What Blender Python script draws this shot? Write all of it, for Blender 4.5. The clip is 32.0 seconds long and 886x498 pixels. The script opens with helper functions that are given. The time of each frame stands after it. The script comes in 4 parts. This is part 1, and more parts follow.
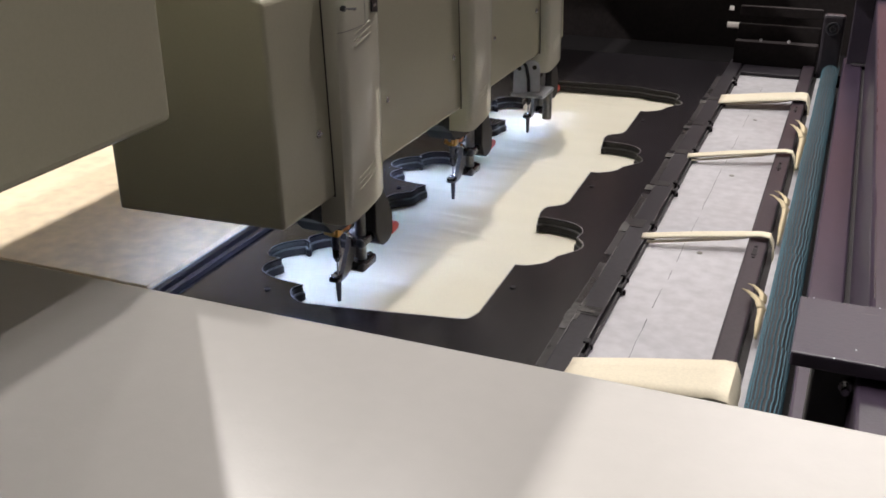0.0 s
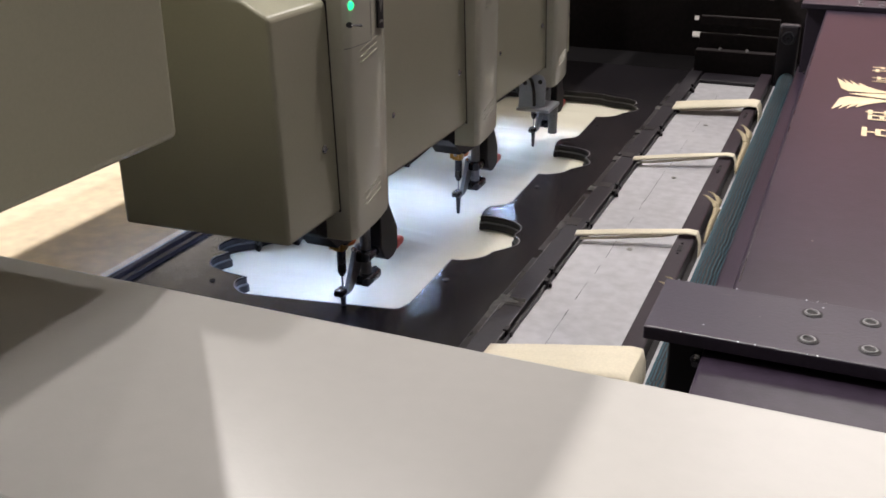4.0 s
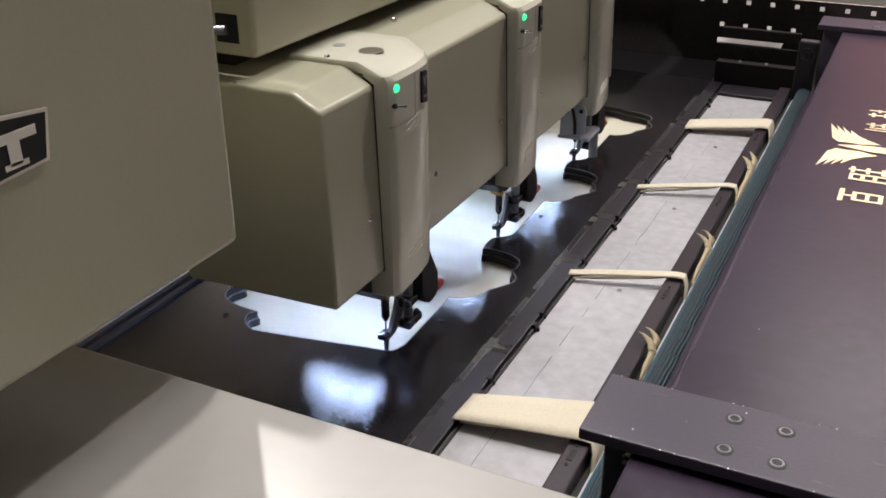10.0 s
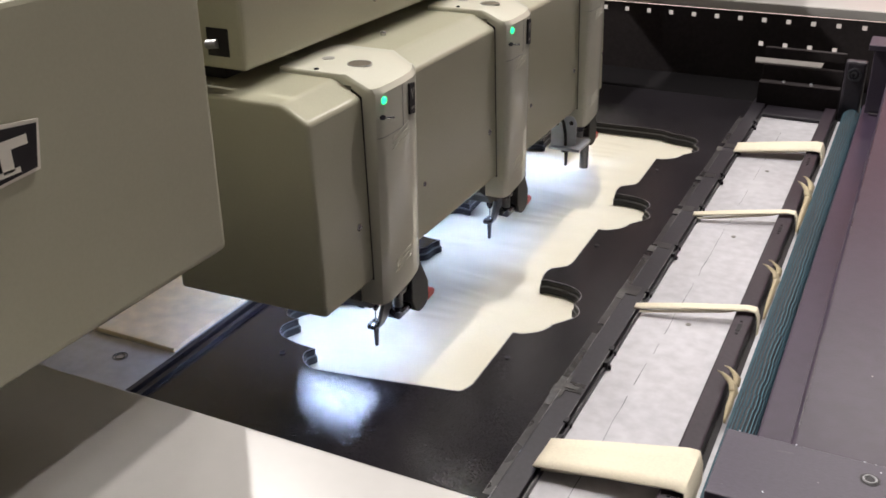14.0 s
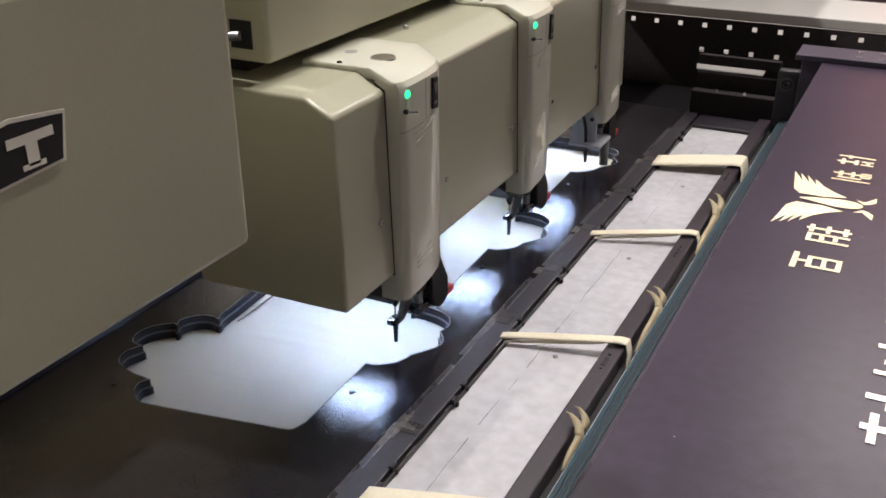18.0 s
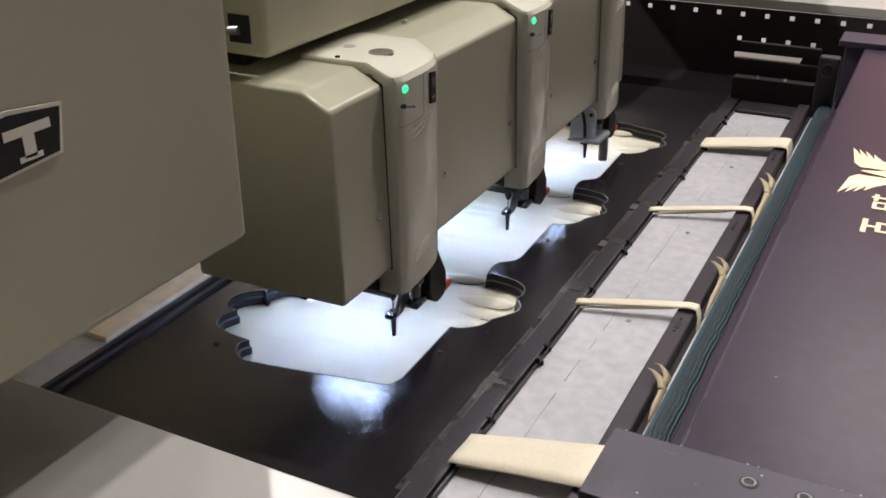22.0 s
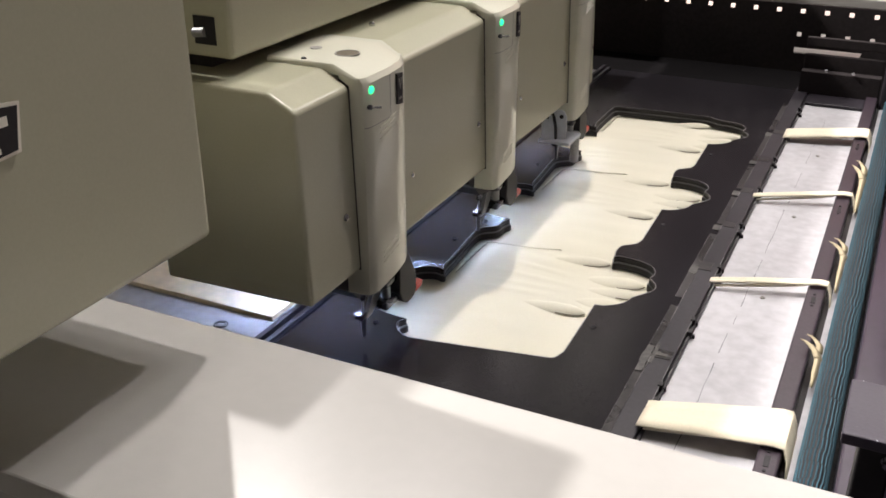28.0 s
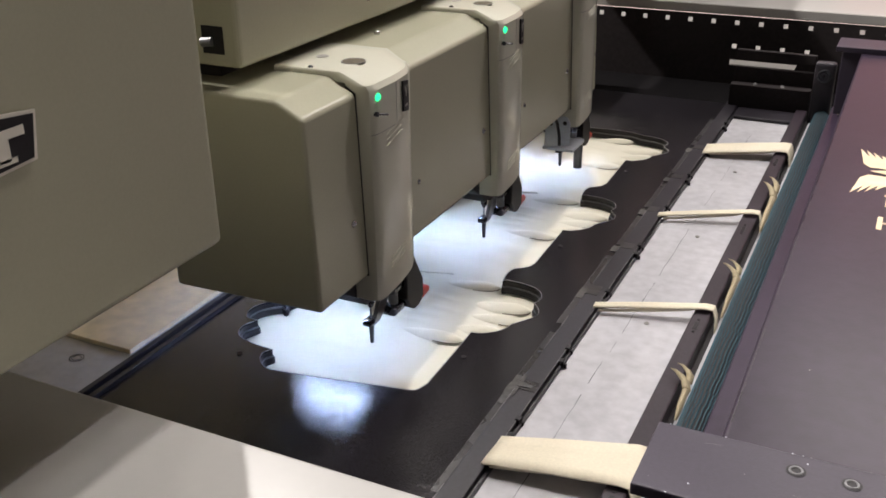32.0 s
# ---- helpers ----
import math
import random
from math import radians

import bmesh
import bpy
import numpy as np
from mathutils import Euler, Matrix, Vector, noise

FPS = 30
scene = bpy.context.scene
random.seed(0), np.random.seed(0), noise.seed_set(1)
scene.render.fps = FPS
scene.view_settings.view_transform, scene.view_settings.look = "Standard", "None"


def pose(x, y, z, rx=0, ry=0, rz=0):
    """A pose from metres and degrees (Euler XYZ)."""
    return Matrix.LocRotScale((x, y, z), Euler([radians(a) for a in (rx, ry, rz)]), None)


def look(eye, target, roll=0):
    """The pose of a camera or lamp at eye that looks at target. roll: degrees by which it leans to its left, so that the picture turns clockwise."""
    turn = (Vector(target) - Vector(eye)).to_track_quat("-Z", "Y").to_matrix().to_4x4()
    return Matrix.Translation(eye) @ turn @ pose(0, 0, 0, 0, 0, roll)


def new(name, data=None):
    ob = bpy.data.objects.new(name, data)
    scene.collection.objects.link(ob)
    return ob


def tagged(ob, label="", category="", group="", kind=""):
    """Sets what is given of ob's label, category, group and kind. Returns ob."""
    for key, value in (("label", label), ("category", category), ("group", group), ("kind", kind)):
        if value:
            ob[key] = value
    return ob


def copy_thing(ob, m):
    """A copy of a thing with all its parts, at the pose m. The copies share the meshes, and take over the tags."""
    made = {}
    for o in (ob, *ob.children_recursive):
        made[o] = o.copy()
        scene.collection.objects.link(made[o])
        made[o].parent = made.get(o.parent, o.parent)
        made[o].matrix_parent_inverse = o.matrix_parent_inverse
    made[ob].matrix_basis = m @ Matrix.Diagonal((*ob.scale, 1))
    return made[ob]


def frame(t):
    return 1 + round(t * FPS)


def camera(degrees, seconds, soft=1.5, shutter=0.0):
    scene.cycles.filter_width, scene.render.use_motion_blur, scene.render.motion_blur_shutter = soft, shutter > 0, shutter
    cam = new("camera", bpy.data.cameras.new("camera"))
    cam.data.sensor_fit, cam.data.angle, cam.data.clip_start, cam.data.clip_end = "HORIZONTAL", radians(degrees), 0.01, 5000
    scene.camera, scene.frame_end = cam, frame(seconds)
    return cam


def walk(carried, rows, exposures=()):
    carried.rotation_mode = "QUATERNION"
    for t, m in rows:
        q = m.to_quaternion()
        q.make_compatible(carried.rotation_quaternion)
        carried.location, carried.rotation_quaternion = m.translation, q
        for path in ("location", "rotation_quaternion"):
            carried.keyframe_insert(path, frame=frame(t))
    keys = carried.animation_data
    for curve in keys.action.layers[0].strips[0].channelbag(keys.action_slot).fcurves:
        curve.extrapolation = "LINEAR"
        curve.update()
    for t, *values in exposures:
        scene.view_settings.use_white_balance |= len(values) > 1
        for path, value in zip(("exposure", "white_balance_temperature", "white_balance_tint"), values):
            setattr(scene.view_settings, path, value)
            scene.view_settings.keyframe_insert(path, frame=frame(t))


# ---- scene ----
cam = camera(48.85, 32.0, soft=1.7)
CAM = [
    (0, 0.2377, -1.3460, 0.5431, 22.317, -23.856, 0.291),
    (0.5, 0.2359, -1.3436, 0.5446, 22.261, -23.908, 0.185),
    (1, 0.2363, -1.3447, 0.5457, 22.283, -23.984, 0.297),
    (1.5, 0.2367, -1.3436, 0.5478, 22.432, -24.045, 0.245),
    (2, 0.2336, -1.3443, 0.5458, 22.459, -23.837, 0.123),
    (2.5, 0.2352, -1.3434, 0.5462, 22.511, -23.900, 0.089),
    (3, 0.2338, -1.3408, 0.5467, 22.446, -23.944, -0.086),
    (3.5, 0.2337, -1.3419, 0.5480, 22.423, -23.789, -0.047),
    (4, 0.2374, -1.3442, 0.5486, 22.708, -23.230, 0.154),
    (4.5, 0.2394, -1.3492, 0.5544, 23.506, -21.644, 0.816),
    (6.5, 0.2530, -1.3442, 0.7073, 25.755, -26.364, -0.739),
    (7, 0.2507, -1.3469, 0.7072, 25.238, -27.097, -0.612),
    (7.5, 0.2557, -1.3536, 0.7128, 25.351, -26.474, -0.392),
    (8, 0.2553, -1.3507, 0.7098, 25.927, -26.466, 0.014),
    (8.5, 0.2540, -1.3511, 0.7097, 26.121, -26.355, 0.305),
    (9, 0.2549, -1.3517, 0.7078, 26.033, -26.186, 0.257),
    (9.5, 0.2587, -1.3563, 0.7083, 26.002, -26.020, 0.252),
    (10, 0.2614, -1.3605, 0.7050, 25.869, -26.097, 0.252),
    (10.5, 0.2588, -1.3610, 0.7046, 25.977, -26.197, 0.116),
    (11, 0.2594, -1.3562, 0.7031, 25.940, -26.085, 0.167),
    (11.5, 0.2604, -1.3566, 0.7032, 25.830, -25.866, 0.132),
    (12, 0.2622, -1.3572, 0.7026, 25.856, -25.817, 0.104),
    (12.5, 0.2599, -1.3631, 0.7063, 25.910, -25.750, -0.127),
    (13, 0.2620, -1.3647, 0.7041, 25.990, -25.416, 0.126),
    (13.5, 0.2748, -1.3697, 0.7097, 25.976, -25.203, 0.398),
    (15.5, 0.2971, -1.3768, 0.7003, 25.653, -25.838, 0.645),
    (16, 0.2861, -1.3745, 0.6986, 26.288, -25.709, 0.723),
    (16.5, 0.2734, -1.3621, 0.6988, 26.620, -25.568, 0.572),
    (17, 0.2681, -1.3640, 0.7017, 26.691, -25.574, 0.460),
    (17.5, 0.2722, -1.3630, 0.7011, 26.692, -25.539, 0.405),
    (18, 0.2702, -1.3703, 0.7042, 26.698, -25.527, 0.241),
    (18.5, 0.2698, -1.3725, 0.7061, 26.570, -25.519, 0.165),
    (19, 0.2749, -1.3728, 0.7032, 26.598, -25.464, 0.240),
    (19.5, 0.2718, -1.3745, 0.7039, 26.545, -25.582, -0.059),
    (20, 0.2718, -1.3755, 0.7059, 26.716, -25.815, 0.026),
    (20.5, 0.2789, -1.3713, 0.7017, 27.013, -25.789, 0.395),
    (21, 0.2719, -1.3688, 0.7024, 26.913, -25.909, 0.139),
    (21.5, 0.2736, -1.3718, 0.7045, 26.809, -25.880, 0.070),
    (22, 0.2783, -1.3725, 0.7041, 26.897, -25.746, 0.147),
    (22.5, 0.2785, -1.3780, 0.7052, 26.802, -25.662, 0.084),
    (23, 0.2807, -1.3755, 0.6985, 26.721, -25.420, 0.419),
    (23.5, 0.2845, -1.3775, 0.7031, 26.742, -25.620, 0.297),
    (24, 0.2849, -1.3772, 0.6997, 26.693, -25.417, 0.415),
    (24.5, 0.2842, -1.3759, 0.7013, 26.777, -25.558, 0.418),
    (25, 0.2792, -1.3754, 0.6940, 26.552, -25.349, 0.230),
    (25.5, 0.2762, -1.3728, 0.7021, 26.616, -25.714, -0.158),
    (27.5, 0.2905, -1.3670, 0.6963, 25.529, -25.561, 0.007),
    (28, 0.2962, -1.3730, 0.7009, 25.668, -25.449, 0.083),
    (28.5, 0.2947, -1.3730, 0.6977, 25.566, -25.315, 0.175),
    (29, 0.2964, -1.3767, 0.7034, 25.657, -25.417, 0.120),
    (29.5, 0.2963, -1.3779, 0.7011, 25.666, -25.435, 0.153),
    (30, 0.2938, -1.3789, 0.7009, 25.626, -25.399, 0.207),
    (30.5, 0.2952, -1.3765, 0.7065, 25.762, -25.394, 0.229),
    (31, 0.2950, -1.3787, 0.7053, 25.513, -25.155, 0.476),
    (31.5, 0.2923, -1.3811, 0.7055, 25.548, -25.185, 0.426),
    (32, 0.2954, -1.3856, 0.6991, 25.535, -24.842, 0.682),
]
FRAME = [
    (0, 0.0012, -0.0065),
    (0.5, 0.0260, 0.0009),
    (1, 0.0433, 0.0222),
    (1.5, 0.0218, 0.0389),
    (2, -0.0070, 0.0370),
    (2.5, -0.0315, 0.0322),
    (3, -0.0572, 0.0268),
    (3.5, -0.0844, 0.0241),
    (4, -0.1120, 0.0224),
    (4.5, -0.1374, 0.0095),
    (6.5, -0.1675, -0.0017),
    (7, -0.1691, -0.0006),
    (7.5, -0.1676, -0.0007),
    (8, -0.1675, -0.0001),
    (8.5, -0.1668, -0.0016),
    (9, -0.1679, -0.0002),
    (9.5, -0.1676, -0.0009),
    (10, -0.1678, -0.0012),
    (10.5, -0.1664, -0.0003),
    (11, -0.1678, -0.0002),
    (11.5, -0.1677, -0.0011),
    (12, -0.1676, -0.0013),
    (12.5, -0.1671, 0.0003),
    (13, -0.1670, 0.0885),
    (13.5, -0.1025, 0.0487),
    (15.5, 0.0196, -0.2474),
    (16, -0.0632, -0.2614),
    (16.5, -0.1449, -0.2637),
    (17, -0.1057, -0.2126),
    (17.5, -0.1281, -0.2164),
    (18, -0.2073, -0.2161),
    (18.5, -0.1901, -0.1696),
    (19, -0.1577, -0.1727),
    (19.5, -0.2356, -0.1600),
    (20, -0.1886, -0.1207),
    (20.5, -0.1441, -0.1303),
    (21, -0.2191, -0.1047),
    (21.5, -0.1579, -0.0778),
    (22, -0.1373, -0.0870),
    (22.5, -0.1472, -0.0457),
    (23, -0.0322, -0.0753),
    (23.5, 0.0645, -0.0883),
    (24, 0.0031, -0.0463),
    (24.5, 0.0817, -0.0645),
    (25, 0.0977, -0.0158),
    (25.5, 0.0374, -0.0038),
    (27.5, 0.1147, 0.0428),
    (28, 0.0719, 0.0889),
    (28.5, -0.0212, 0.0768),
    (29, 0.0355, 0.0902),
    (29.5, 0.0035, 0.1351),
    (30, -0.0771, 0.1223),
    (30.5, -0.1578, 0.1135),
    (31, -0.1722, 0.0403),
    (31.5, -0.1622, -0.0383),
    (32, -0.0804, -0.0596),
]
EXPOSURE = [(t, e, 6500, 11.5) for t, e in ((0, -0.28), (4.5, -0.30), (6.5, -0.16), (13, -0.12), (15.5, 0.14), (16, 0.14), (17, 0.08), (18, 0.03), (21, -0.13), (23, -0.10), (25, 0.0), (28, -0.04), (30, -0.24), (32, -0.16))]
walk(cam, [(t, pose(x, y, z, 90 + pitch, roll, yaw)) for t, x, y, z, yaw, pitch, roll in CAM], EXPOSURE)

# ---------------------------------------------------------------- world, lamps
world = bpy.data.worlds.new("hall_air")
world.use_nodes = True
world.node_tree.nodes["Background"].inputs[0].default_value = (0.9, 0.88, 0.84, 1)
world.node_tree.nodes["Background"].inputs[1].default_value = 0.075
scene.world = world


def area_lamp(name, m, sx, sy, watts, colour):
    data = bpy.data.lights.new(name, "AREA")
    data.shape, data.size, data.size_y, data.energy, data.color = "RECTANGLE", sx, sy, watts, colour
    ob = new(name, data)
    ob.matrix_world = m
    return ob


def spot_lamp(name, m, radius, beam, watts, colour):
    data = bpy.data.lights.new(name, "SPOT")
    data.shadow_soft_size, data.spot_size, data.spot_blend, data.energy, data.color = radius, math.radians(beam), 1.0, watts, colour
    ob = new(name, data)
    ob.matrix_world = m
    return ob


WARM = (1.0, 0.952, 0.905)
HEADS = 3
PITCH = 0.40
# Unseen third lamp added to light head tops; narrow beams dim the far end.
for px, py, target, beam, w in ((1.48, 3.26, (0, -0.75, 0.1), 38, 720), (0.24, 2.16, (0, -0.75, 0.1), 38, 375), (-0.72, 1.08, (-0.35, 0.5, 0.4), 37, 1380), (-2.92, 4.92, (-0.1, -0.8, 0.2), 36, 420), (-4.68, 4.60, (-0.1, -0.8, 0.2), 36, 1050)):
    tagged(spot_lamp("hall_lamp", look((px, py, 6.8), target), 0.10, beam, w, WARM), "white spotlight under the hall ceiling", "ceiling lamp", "hall lamps")
tagged(area_lamp("hall_lamp", look((-6.5, -0.32, 6.8), (-0.1, -0.8, 0.2)), 0.24, 0.24, 1200, WARM), "square white lamp panel under the hall ceiling", "ceiling lamp", "hall lamps")
# Unseen panel added where the sheen of the plum cover would reflect it.
tagged(area_lamp("hall_lamp", look((0.6, 4.3, 3.4), (0.2, -0.4, 0.2)), 1.6, 0.8, 34, WARM), "unseen long light panel added for sheen on the plum cover", "ceiling lamp", "hall lamps")

# ---------------------------------------------------------------- materials


def material(name, colour, rough=0.5, metal=0.0, grain=60.0, vary=0.08, bump=0.0, bump_scale=0.0, stain=0.0, emit=0.0, spread=0.0, flat=False, spec=0.5):
    m = bpy.data.materials.new(name)
    m.use_nodes = True
    nt = m.node_tree
    bsdf = nt.nodes["Principled BSDF"]
    geo = nt.nodes.new("ShaderNodeTexCoord")
    fine = nt.nodes.new("ShaderNodeTexNoise")
    fine.inputs["Scale"].default_value, fine.inputs["Detail"].default_value = grain, 5
    wide = nt.nodes.new("ShaderNodeTexNoise")
    wide.inputs["Scale"].default_value, wide.inputs["Detail"].default_value = 5.0, 4
    for n in (fine, wide):
        nt.links.new(geo.outputs["Object"], n.inputs["Vector"])
    add = nt.nodes.new("ShaderNodeMath")
    add.operation = "ADD"
    nt.links.new(fine.outputs["Fac"], add.inputs[0])
    nt.links.new(wide.outputs["Fac"], add.inputs[1])
    ramp = nt.nodes.new("ShaderNodeMapRange")
    ramp.interpolation_type = "SMOOTHSTEP"
    ramp.inputs["From Min"].default_value, ramp.inputs["From Max"].default_value = 0.55, 1.45
    ramp.inputs["To Min"].default_value, ramp.inputs["To Max"].default_value = 1 - vary - stain, 1 + vary
    nt.links.new(add.outputs[0], ramp.inputs["Value"])
    mul = nt.nodes.new("ShaderNodeVectorMath")
    mul.operation = "MULTIPLY"
    mul.inputs[0].default_value = colour
    nt.links.new(ramp.outputs[0], mul.inputs[1])
    nt.links.new(mul.outputs[0], bsdf.inputs["Base Color"])
    rr = nt.nodes.new("ShaderNodeMapRange")
    rr.interpolation_type = "SMOOTHSTEP"
    rr.inputs["From Min"].default_value, rr.inputs["From Max"].default_value = 0.25, 0.75
    rr.inputs["To Min"].default_value, rr.inputs["To Max"].default_value = rough if flat else max(0.02, rough - 0.06 - spread), rough if flat else min(1, rough + 0.06 + spread)
    nt.links.new(wide.outputs["Fac"], rr.inputs["Value"])
    nt.links.new(rr.outputs[0], bsdf.inputs["Roughness"])
    bsdf.inputs["Metallic"].default_value = metal
    bsdf.inputs["Specular IOR Level"].default_value = spec
    if bump:
        b = nt.nodes.new("ShaderNodeBump")
        b.inputs["Strength"].default_value, b.inputs["Distance"].default_value = bump, 0.001
        src = fine
        if bump_scale:
            src = nt.nodes.new("ShaderNodeTexNoise")
            src.inputs["Scale"].default_value, src.inputs["Detail"].default_value = bump_scale, 3
            nt.links.new(geo.outputs["Object"], src.inputs["Vector"])
        nt.links.new(src.outputs[0], b.inputs["Height"])
        nt.links.new(b.outputs[0], bsdf.inputs["Normal"])
    if emit:
        bsdf.inputs["Emission Color"].default_value = (*colour, 1)
        bsdf.inputs["Emission Strength"].default_value = emit
    return m


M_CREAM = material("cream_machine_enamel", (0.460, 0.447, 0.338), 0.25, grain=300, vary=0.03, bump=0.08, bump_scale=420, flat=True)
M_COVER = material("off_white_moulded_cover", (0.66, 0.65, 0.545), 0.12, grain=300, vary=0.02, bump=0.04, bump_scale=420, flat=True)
M_PLATE = material("pale_table_enamel", (0.434, 0.420, 0.402), 0.29, grain=60, vary=0.02, bump=0.06, bump_scale=300, stain=0.01, flat=True)
M_BLACK = material("black_textured_powder_coat", (0.020, 0.018, 0.021), 0.05, grain=400, vary=0.25, bump=0.15, bump_scale=900, spec=0.32, stain=0.1, flat=True)
M_EDGE = material("grey_template_edge", (0.10, 0.10, 0.105), 0.4, grain=200, vary=0.3)
M_DARK = material("dark_rail_steel", (0.020, 0.0165, 0.0225), 0.42, 0.0, grain=160, vary=0.3, stain=0.1)
M_VOID = material("black_plastic_and_gap_shade", (0.020, 0.018, 0.020), 0.55, grain=100, vary=0.2, spec=0.3)
M_FAR = material("matt_black_far_cover", (0.032, 0.0275, 0.0285), 0.75, grain=100, vary=0.2, spec=0.06)
# Blacker than M_FAR: the shade on the far floor put into its colour.
M_PIT = material("black_shade_sheet", (0.008, 0.0073, 0.008), 0.8, grain=100, vary=0.2, spec=0.05)
M_TAPE = material("clear_scuffed_tape", (0.040, 0.036, 0.037), 0.3, grain=90, vary=0.35, stain=0.2)
M_TUBE = material("plum_black_square_tube", (0.029, 0.019, 0.028), 0.40, grain=180, vary=0.25, bump=0.1, bump_scale=300, stain=0.1)
M_SILVER = material("dull_aluminium_sheet", (0.49, 0.482, 0.508), 0.46, 0.10, grain=50, vary=0.11, stain=0.10, spread=0.05)
M_STEEL = material("bright_steel", (0.55, 0.55, 0.56), 0.22, 1.0, grain=200, vary=0.08)
M_BLUED = material("blued_steel", (0.08, 0.08, 0.09), 0.28, 0.9, grain=200, vary=0.15)
M_BRASS = material("brass", (0.55, 0.30, 0.08), 0.3, 0.9, grain=150, vary=0.15)
M_PURPLE = material("plum_painted_steel", (0.029, 0.0200, 0.0345), 0.30, grain=60, vary=0.16, bump=0.10, bump_scale=400, stain=0.18, flat=True, spec=0.34)
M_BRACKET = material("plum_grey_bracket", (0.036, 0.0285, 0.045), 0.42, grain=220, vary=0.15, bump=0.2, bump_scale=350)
M_GOLD = material("gold_foil_print", (0.72, 0.58, 0.38), 0.4, 0.0, grain=30, vary=0.2)
M_PALE = material("pale_silver_print", (0.76, 0.72, 0.64), 0.4, 0.0, grain=30, vary=0.1)
M_TEAL = material("teal_woven_sleeve", (0.012, 0.056, 0.080), 0.7, grain=300, vary=0.3)
M_FABRIC = material("cream_cotton_cloth", (0.66, 0.63, 0.52), 0.85, grain=500, vary=0.05, bump=0.3, bump_scale=900)
M_BOARD = material("cream_laminate_board", (0.91, 0.755, 0.54), 0.75, grain=40, vary=0.10, bump=0.1, bump_scale=300, stain=0.08)
M_BAND = material("cream_elastic_band", (0.74, 0.67, 0.52), 0.75, grain=300, vary=0.08, bump=0.3, bump_scale=700)
# Darker copy of the band cloth: shade beside the tube put into colour.
M_SCRAP = material("shaded_cloth_scrap", (0.44, 0.37, 0.24), 0.8, grain=300, vary=0.12)
M_WORN_LIT = material("worn_and_lit_edge", (0.17, 0.16, 0.165), 0.45, grain=90, vary=0.5, stain=0.3)
# Brown shade colour for seam lines, fingertip crescents and the cap opening.
M_BROWN_SHADE = material("brown_painted_shade", (0.12, 0.10, 0.07), 0.8, grain=300, vary=0.3)
M_LED = material("white_led", (0.49, 0.64, 1.0), 0.3, vary=0.0, emit=325)
M_MARK = material("grey_plastic_dimple", (0.25, 0.24, 0.22), 0.5, grain=60)
M_RESIDUE = material("whitish_tape_residue", (0.07, 0.064, 0.06), 0.6, grain=160, vary=0.4, stain=0.3)
M_GREEN = material("green_lamp_lens", (0.02, 0.95, 0.30), 0.2, emit=2.2)
M_RED = material("red_plastic_lever", (0.55, 0.05, 0.03), 0.35, grain=100, vary=0.1)
M_ORANGE = material("orange_plastic", (0.75, 0.20, 0.03), 0.4, grain=100, vary=0.1)
M_FLOOR = material("grey_hall_floor", (0.22, 0.21, 0.205), 0.5, grain=8, vary=0.15, stain=0.1)
M_WALL = material("warm_grey_hall_wall", (0.25, 0.242, 0.231), 0.8, grain=6, vary=0.05)
M_TOOL = material("grey_tool_steel", (0.27, 0.27, 0.28), 0.36, 0.45, grain=200, vary=0.2)
M_GUIDE = material("pale_ground_steel", (0.52, 0.54, 0.60), 0.4, 0.3, grain=150, vary=0.08)
# Glow for flat panels; russet and pale ones are unseen, added for reflections.
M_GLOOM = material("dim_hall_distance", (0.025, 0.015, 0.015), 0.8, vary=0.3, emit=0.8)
M_RUSSET_GLOW = material("russet_added_glow", (0.80, 0.36, 0.34), 0.8, vary=0.2, emit=0.09)
M_PALE_GLOW = material("pale_added_glow", (0.95, 0.90, 0.82), 0.8, vary=0.2, emit=0.9)
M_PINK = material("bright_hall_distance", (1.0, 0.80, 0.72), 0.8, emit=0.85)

# ---------------------------------------------------------------- mesh helpers


def mesh_of(name, bm, mat, smooth=False):
    me = bpy.data.meshes.new(name)
    bmesh.ops.recalc_face_normals(bm, faces=bm.faces)
    bm.to_mesh(me)
    bm.free()
    me.materials.append(mat)
    if smooth:
        for p in me.polygons:
            p.use_smooth = True
        me.set_sharp_from_angle(angle=radians(32))
    return me


def part(name, bm, mat, parent=None, label="", smooth=False):
    ob = new(name, mesh_of(name, bm, mat, smooth) if isinstance(bm, bmesh.types.BMesh) else bm)
    if parent:
        ob.parent = parent
    if label:
        tagged(ob, label)
    return ob


def box(x0, x1, y0, y1, z0, z1, bevel=0.0, seg=2):
    bm = bmesh.new()
    bmesh.ops.create_cube(bm, size=1)
    for v in bm.verts:
        v.co = Vector(((x0 + x1) / 2 + v.co.x * (x1 - x0), (y0 + y1) / 2 + v.co.y * (y1 - y0), (z0 + z1) / 2 + v.co.z * (z1 - z0)))
    if bevel:
        bmesh.ops.bevel(bm, geom=list(bm.edges), offset=bevel, segments=seg, profile=0.5, affect="EDGES")
    return bm


